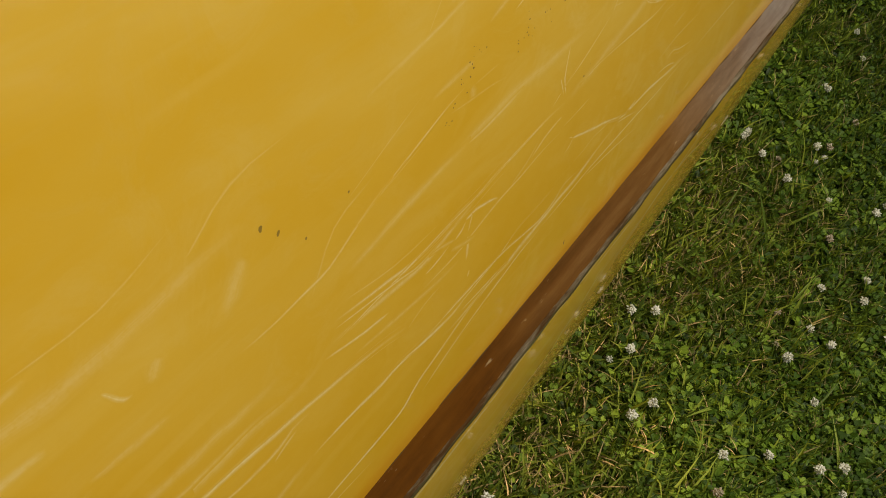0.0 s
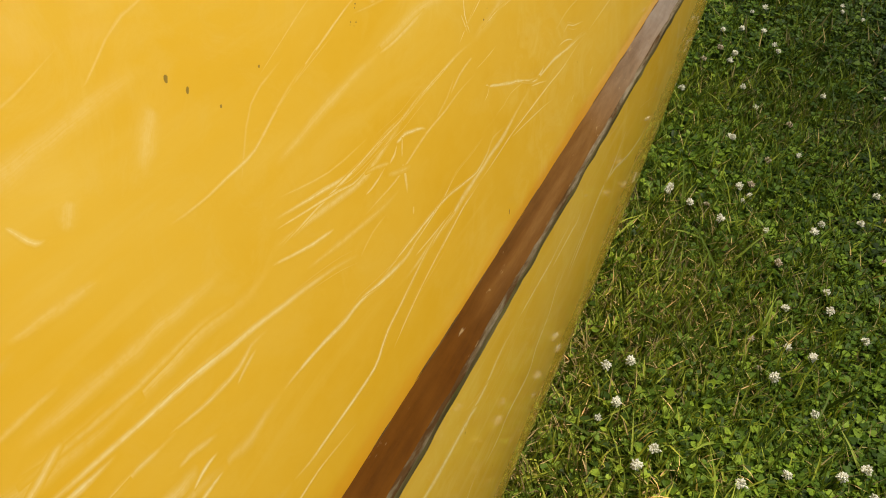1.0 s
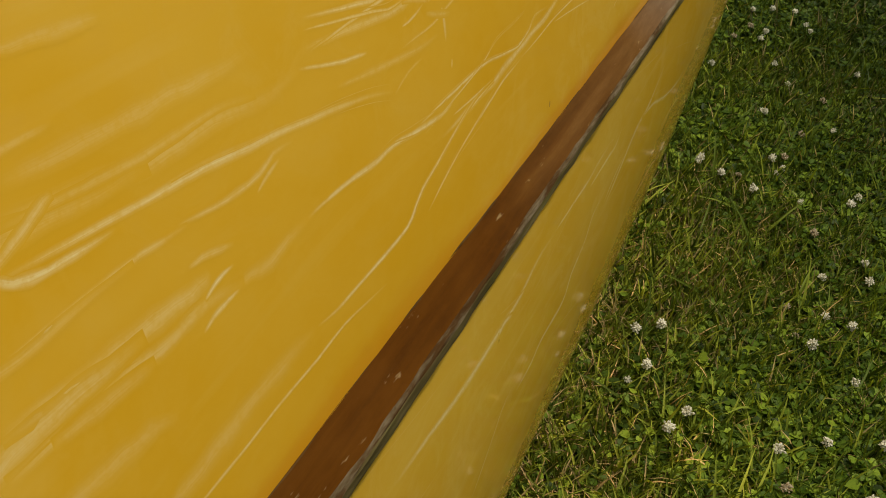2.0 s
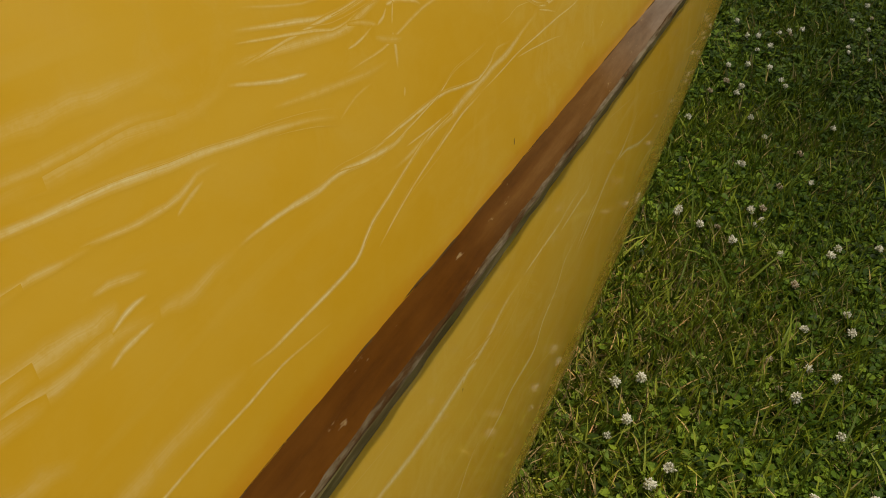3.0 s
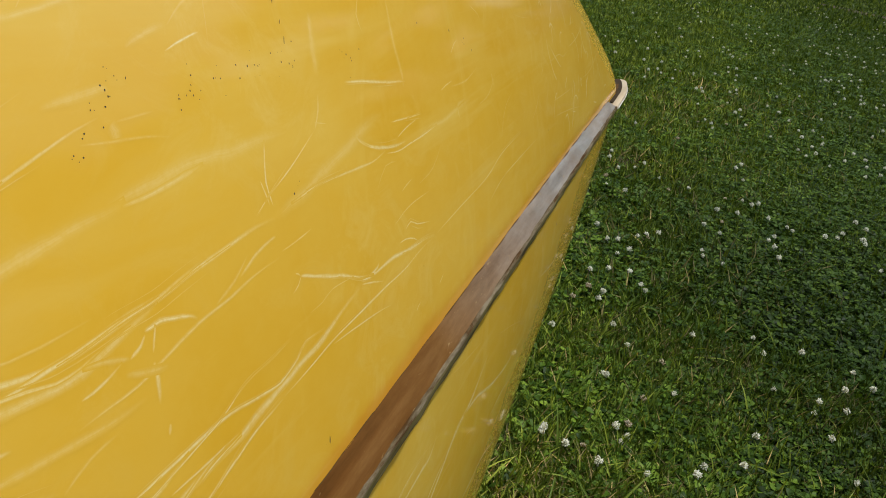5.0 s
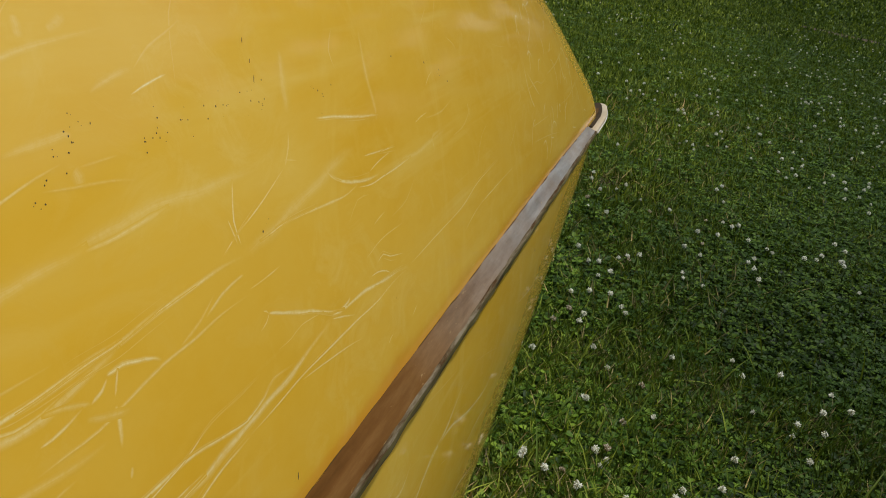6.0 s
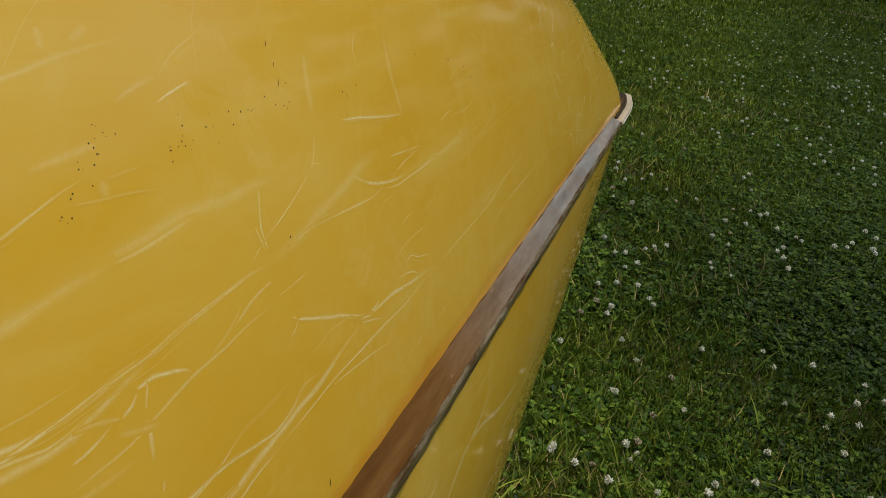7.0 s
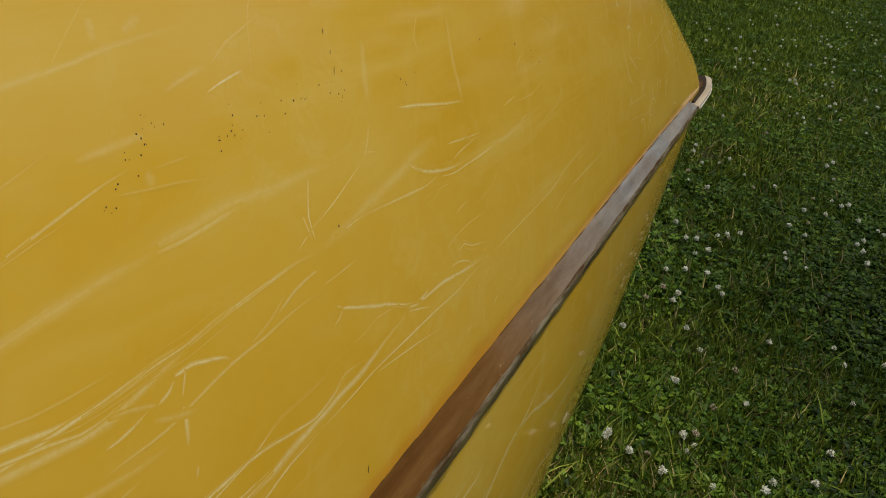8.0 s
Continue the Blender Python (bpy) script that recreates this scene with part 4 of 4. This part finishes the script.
def clover_template():
    """Three heart-shaped leaflets on the top of a stalk, one unit across."""
    v, f = [], []
    for k in range(3):
        a = k * 2 * math.pi / 3
        ring = [(0.02, 0.0, 0), (0.22, -0.17, 0.05), (0.42, -0.23, 0.08), (0.53, -0.12, 0.05), (0.48, 0.0, 0.0), (0.53, 0.12, 0.05), (0.42, 0.23, 0.08), (0.22, 0.17, 0.05)]
        b = len(v)
        v += [(x * math.cos(a) - y * math.sin(a), x * math.sin(a) + y * math.cos(a), z) for x, y, z in ring]
        f += [(b, b + 1, b + 2, b + 3, b + 4), (b, b + 4, b + 5, b + 6, b + 7)]
    s = len(v)
    v += [(-0.02, 0, 0), (0.02, 0, 0), (0.03, 0.05, -1.2), (-0.01, 0.05, -1.2)]
    f.append((s, s + 1, s + 2, s + 3))
    return v, f


def patchiness(x, y, scale, seed):
    return np.array([noise.noise(Vector((a * scale, b * scale, seed))) for a, b in zip(x, y)])


def sow_grass(name, count, near, far, width, height, label, material=BLADE, straw=False, bend=0.45):
    x, y = in_view_plan(count, near, far)
    p = patchiness(x, y, 3.0, 3.3)
    edge = x - (0.12 + 0.30 * y)             # distance from the boat's side
    keep = rng.random(count) < np.clip(0.8 + 0.7 * p + np.where(edge < 0.25, 0.3, -0.15), 0.35, 1.0)
    keep &= rng.random(count) < off_bare(x, y)
    if straw:
        keep = rng.random(count) < np.clip(0.35 + 1.2 * p + np.where(edge < 0.30, 0.4, 0.0), 0.03, 1.0)
    x, y = x[keep], y[keep]
    n = len(x)
    h = height * (0.55 + 0.75 * rng.random(n))
    v, f = (blade_template if far < 2 else slim_blade_template)(width / height, bend)
    lean = np.minimum(np.abs(rng.normal(0, 0.95, n)), 1.42)
    ob = scattered(name, v, f, x, y, GROUND + 0.012 * rng.random(n), rng.random(n) * 6.28, lean, rng.random(n) * 6.28, h, material)
    return tagged(ob, label, "grass", kind="stuff")


def sow_clover(name, count, near, far, size, label):
    x, y = in_view_plan(count, near, far)
    p = patchiness(x, y, 2.6, 8.1)
    edge = x - (0.12 + 0.30 * y)
    keep = rng.random(count) < np.clip(0.66 + 1.1 * p - np.where(edge < 0.14, 0.35, 0.0) + np.where(edge > 0.32, 0.25, 0.0), 0.12, 1.0)
    keep &= rng.random(count) < off_bare(x, y)
    x, y = x[keep], y[keep]
    n = len(x)
    v, f = clover_template()
    ob = scattered(name, v, f, x, y, GROUND + 0.010 + 0.028 * rng.random(n), rng.random(n) * 6.28, np.abs(rng.normal(0, 0.30, n)), rng.random(n) * 6.28,
                   size * (0.5 + 0.8 * rng.random(n)), CLOVER)
    return tagged(ob, label, "clover", kind="stuff")


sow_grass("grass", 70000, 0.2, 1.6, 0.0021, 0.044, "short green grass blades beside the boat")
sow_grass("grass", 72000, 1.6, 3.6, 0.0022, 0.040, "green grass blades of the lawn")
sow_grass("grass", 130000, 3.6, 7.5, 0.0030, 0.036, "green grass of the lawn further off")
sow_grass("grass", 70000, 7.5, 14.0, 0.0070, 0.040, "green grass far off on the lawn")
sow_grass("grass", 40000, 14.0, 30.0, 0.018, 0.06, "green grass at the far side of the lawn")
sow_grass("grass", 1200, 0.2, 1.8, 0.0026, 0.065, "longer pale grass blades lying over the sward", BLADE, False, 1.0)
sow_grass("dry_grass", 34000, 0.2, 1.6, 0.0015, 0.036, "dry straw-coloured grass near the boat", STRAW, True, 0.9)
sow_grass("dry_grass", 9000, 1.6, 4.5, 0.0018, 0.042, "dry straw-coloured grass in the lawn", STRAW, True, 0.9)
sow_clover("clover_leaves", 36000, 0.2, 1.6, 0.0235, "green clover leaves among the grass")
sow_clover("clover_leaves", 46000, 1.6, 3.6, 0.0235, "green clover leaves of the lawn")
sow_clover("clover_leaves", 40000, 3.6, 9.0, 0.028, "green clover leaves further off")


def sow_lawn_around():
    """The lawn on all sides of the boat, thinner away from it."""
    count = 250000
    away, turn = 0.2 + 8.0 * rng.random(count) ** 0.8, rng.random(count) * 2 * math.pi
    x, y = -0.2 + away * np.cos(turn), -0.4 + away * np.sin(turn)
    across, along = x * 0.957 - (y - 0.08) * 0.289, x * 0.289 + (y - 0.08) * 0.957
    under = (across > -0.75) & (across < 0.10) & (along > -3.2) & (along < 1.95)
    left = np.where(y < 1.75, -0.02 + 0.28 * y, 0.45 + 0.08 * (y - 1.75))
    dense = (y > 0.2) & (x > left) & (x < 0.40 + 0.74 * y)
    keep = ~(under | dense)
    x, y = x[keep], y[keep]
    n = len(x)
    v, f = slim_blade_template(0.14, 0.5)
    ob = scattered("grass", v, f, x, y, np.full(n, GROUND), rng.random(n) * 6.28, np.abs(rng.normal(0, 0.7, n)), rng.random(n) * 6.28, 0.05 * (0.6 + 0.7 * rng.random(n)), BLADE)
    tagged(ob, "short green grass on all sides of the boat", "grass", kind="stuff")
    v, f = clover_template()
    pick = rng.random(n) < 0.22
    x, y = x[pick] + 0.01, y[pick]
    n = len(x)
    ob = scattered("clover_leaves", v, f, x, y, GROUND + 0.012 + 0.028 * rng.random(n), rng.random(n) * 6.28, np.abs(rng.normal(0, 0.35, n)), rng.random(n) * 6.28, 0.03 * (0.6 + 0.7 * rng.random(n)), CLOVER)
    tagged(ob, "clover leaves in the lawn round the boat", "clover", kind="stuff")


sow_lawn_around()


def build_bare_earth():
    """A low uneven patch of bare soil in the lawn."""
    for px, py, a, b in BARE:
        verts, faces = [(px, py, GROUND + 0.007)], []
        rings, n = 7, 30
        for k in range(1, rings + 1):
            s = k / rings
            for q in range(n):
                t = q * 2 * math.pi / n
                e = s * (1 + 0.25 * noise.noise(Vector((math.cos(t) * 1.5, math.sin(t) * 1.5, px))))
                verts.append((px + a * e * math.cos(t), py + b * e * math.sin(t), GROUND + 0.007 * (1 - s ** 3) - 0.012 * s ** 6 + 0.008 * noise.noise(Vector((q * 0.9, k * 1.1, px)))))
        for q in range(n):
            faces.append((0, 1 + q, 1 + (q + 1) % n))
            for k in range(rings - 1):
                i = 1 + k * n
                faces.append((i + q, i + n + q, i + n + (q + 1) % n, i + (q + 1) % n))
        tagged(new("bare_earth", mesh_of("bare_earth", verts, faces, EARTH)), "bare brown earth patch in the lawn", "bare earth", kind="structure")


build_bare_earth()


def build_clover_flower(seed, florets, full, petals, look_of="white"):
    """A white clover head of many small florets on a thin stalk."""
    flower = tagged(new("clover_flower"), look_of + " clover flower head on a thin green stalk", "flower", "white clover flowers in the lawn")
    r = random.Random(seed)
    verts, faces = [], []
    for i in range(florets):
        z = 1 - full * (i + 0.5) / florets
        a = i * 2.39996
        d = Vector((math.cos(a) * math.sqrt(max(1 - z * z, 0)), math.sin(a) * math.sqrt(max(1 - z * z, 0)), z)).normalized()
        d = (d + Vector((r.uniform(-.12, .12), r.uniform(-.12, .12), 0.25))).normalized()
        side = d.cross(Vector((0.3, 0.2, 1))).normalized()
        other = d.cross(side)
        tip = 0.0088 * r.uniform(0.6, 1.25) * (1 - 0.3 * abs(math.sin(a * 0.5 + seed)))
        b = len(verts)
        verts += [d * 0.002, d * tip * 0.75 + side * 0.0013, d * tip * 0.75 + other * 0.0016, d * tip * 0.75 - side * 0.0016, d * tip * 0.7 - other * 0.0016, d * tip]
        faces += [(b, b + 1, b + 2), (b, b + 2, b + 3), (b, b + 3, b + 4), (b, b + 4, b + 1), (b + 1, b + 5, b + 2), (b + 2, b + 5, b + 3), (b + 3, b + 5, b + 4), (b + 4, b + 5, b + 1)]
    head = part("head", mesh_of("head", verts, faces, petals, False), flower)
    head.location = (0, 0, 0.042)
    verts, faces = [], []
    for k in range(5):
        s = k / 4
        for q in range(5):
            a = q * 2 * math.pi / 5
            verts.append((0.0009 * math.cos(a) + 0.006 * (s * s - 1), 0.0009 * math.sin(a), 0.042 * s))
    for k in range(4):
        for q in range(5):
            faces.append((k * 5 + q, k * 5 + (q + 1) % 5, k * 5 + 5 + (q + 1) % 5, k * 5 + 5 + q))
    part("stalk", mesh_of("stalk", verts, faces, STALK), flower)
    return flower


def flower_pose(x, y, r):
    return pose(x, y, GROUND + 0.006, r.uniform(-14, 14), r.uniform(-14, 14), r.uniform(0, 360)) @ Matrix.Diagonal((*(r.uniform(0.75, 1.1),) * 3, 1))


def plant_flowers():
    r = random.Random(11)
    kinds = [build_clover_flower(5, 44, 1.75, PETAL), build_clover_flower(6, 34, 1.3, OLD_PETAL, "wilted cream"), build_clover_flower(8, 52, 1.9, PETAL)]
    places = []
    places += [(0.196, 0.719), (0.485, 0.790), (0.520, 0.767), (0.539, 0.832), (0.573, 0.829), (0.498, 0.838), (0.315, 0.596), (0.435, 0.590), (0.447, 0.536), (0.591, 0.630), (0.606, 0.610), (0.572, 0.627), (0.528, 0.544), (0.617, 0.975), (0.489, 1.103), (0.437, 1.138), (0.524, 1.214), (0.543, 1.197), (0.589, 1.321), (0.401, 1.165), (0.538, 1.379), (0.288, 0.734), (0.276, 0.663), (0.549, 0.925), (0.560, 1.024), (0.555, 1.103), (0.271, 0.443), (0.183, 0.410), (0.496, 0.609), (0.609, 0.925), (0.628, 1.106), (0.344, 0.612), (0.305, 0.684), (0.314, 0.749), (0.549, 0.724), (0.648, 0.870)]
    places += [(0.722, 1.154), (0.656, 1.139), (0.651, 1.350), (0.534, 1.184), (0.410, 1.178), (0.464, 1.141), (0.455, 1.528), (0.559, 1.725), (0.569, 1.674), (0.679, 1.795), (0.765, 2.112), (0.661, 2.028), (0.753, 1.592), (0.942, 2.025), (0.889, 2.053), (0.574, 1.835), (0.592, 1.568), (0.766, 2.417), (0.540, 1.218), (0.893, 1.633), (0.588, 1.702), (0.512, 1.660), (0.980, 1.601), (0.933, 1.403), (0.923, 1.364), (0.906, 1.167), (0.604, 1.517), (0.528, 1.390), (1.204, 2.528), (1.167, 2.523), (0.893, 1.556), (1.151, 2.272), (0.907, 2.077), (1.088, 2.407), (0.680, 1.851), (1.069, 1.543)]
    places += [(1.081, 1.491), (0.921, 1.296), (0.777, 1.256), (0.646, 2.127), (0.675, 2.043), (0.742, 2.091), (0.758, 2.098), (0.795, 2.134), (0.994, 2.226), (0.633, 1.851), (0.680, 1.971), (1.167, 2.570), (1.107, 3.165), (2.179, 3.896), (1.817, 3.578), (1.459, 4.023), (0.970, 3.270), (1.265, 2.949), (0.858, 2.699), (0.775, 2.746), (0.730, 2.531), (1.795, 3.294), (1.861, 3.266), (2.215, 4.227), (1.827, 3.731), (0.790, 2.660), (0.721, 2.486), (0.691, 1.759), (1.136, 2.239), (1.029, 2.335), (0.970, 2.278), (1.035, 2.406), (1.095, 2.546), (1.234, 2.802), (1.247, 2.901), (1.785, 3.504)]
    places += [(2.151, 3.844), (2.270, 4.014), (1.243, 2.376), (1.422, 2.177), (1.472, 2.413), (1.689, 3.201), (0.993, 2.582), (0.911, 2.518), (0.890, 2.749), (1.132, 2.168)]
    for _ in range(400):
        y = r.uniform(0.40, 1.35)
        x = r.uniform(0.22 + 0.30 * y, 0.42 + 0.72 * y)
        if len(places) < 128 and r.random() < 0.2 + 0.9 * (x - 0.3 * y) and all((x - a) ** 2 + (y - b) ** 2 > 0.0016 for a, b in places):
            places.append((x, y))
    tries = 0
    while len(places) < 295 and tries < 20000:
        tries += 1
        y = 1.3 + 9.0 * r.random()
        x = r.uniform(0.15 + 0.30 * y if y < 1.9 else 0.5 + 0.08 * (y - 1.9), 0.40 + 0.72 * y)
        thick = noise.noise(Vector((x * 1.6, y * 1.6, 2.2)))
        if r.random() < 0.25 + 1.2 * thick and all((x - a) ** 2 + (y - b) ** 2 > 0.0012 for a, b in places):
            places.append((x, y))
    for i, (x, y) in enumerate(places):
        m = flower_pose(x, y, r)
        f = kinds[i] if i < 3 else copy_thing(kinds[r.choice((0, 0, 0, 1, 2, 2))], m)
        f.matrix_world = m


plant_flowers()


def sow_far_flowers():
    """The many small clover heads further off, too many to count."""
    count = 720
    x, y = in_view_plan(count, 1.9, 9.5)
    keep = (rng.random(count) < np.clip(0.45 + 1.3 * patchiness(x, y, 1.4, 5.5), 0.05, 1.0)) & (x > 0.52 + 0.06 * y)
    x, y = x[keep], y[keep]
    v, f = [], []
    for i in range(16):
        z, a = 1 - 1.6 * (i + 0.5) / 16, i * 2.39996
        w = math.sqrt(max(1 - z * z, 0))
        d = Vector((math.cos(a) * w, math.sin(a) * w, z + 0.2))
        side = d.cross(Vector((0.3, 0.2, 1))).normalized() * 0.28
        up = d.cross(side).normalized() * 0.28
        b = len(v)
        v += [tuple(d * 0.3), tuple(d + side), tuple(d + up), tuple(d - side), tuple(d - up)]
        f += [(b, b + 1, b + 2), (b, b + 2, b + 3), (b, b + 3, b + 4), (b, b + 4, b + 1), (b + 1, b + 4, b + 3, b + 2)]
    n = len(x)
    ob = scattered("clover_flowers", v, f, x, y, GROUND + 0.040 + 0.015 * rng.random(n), rng.random(n) * 6.28, rng.random(n) * 0.5, rng.random(n) * 6.28, 0.0050 + 0.0032 * rng.random(n), PETAL)
    tagged(ob, "small white clover flower heads further off on the lawn", "flowers", kind="stuff")


sow_far_flowers()
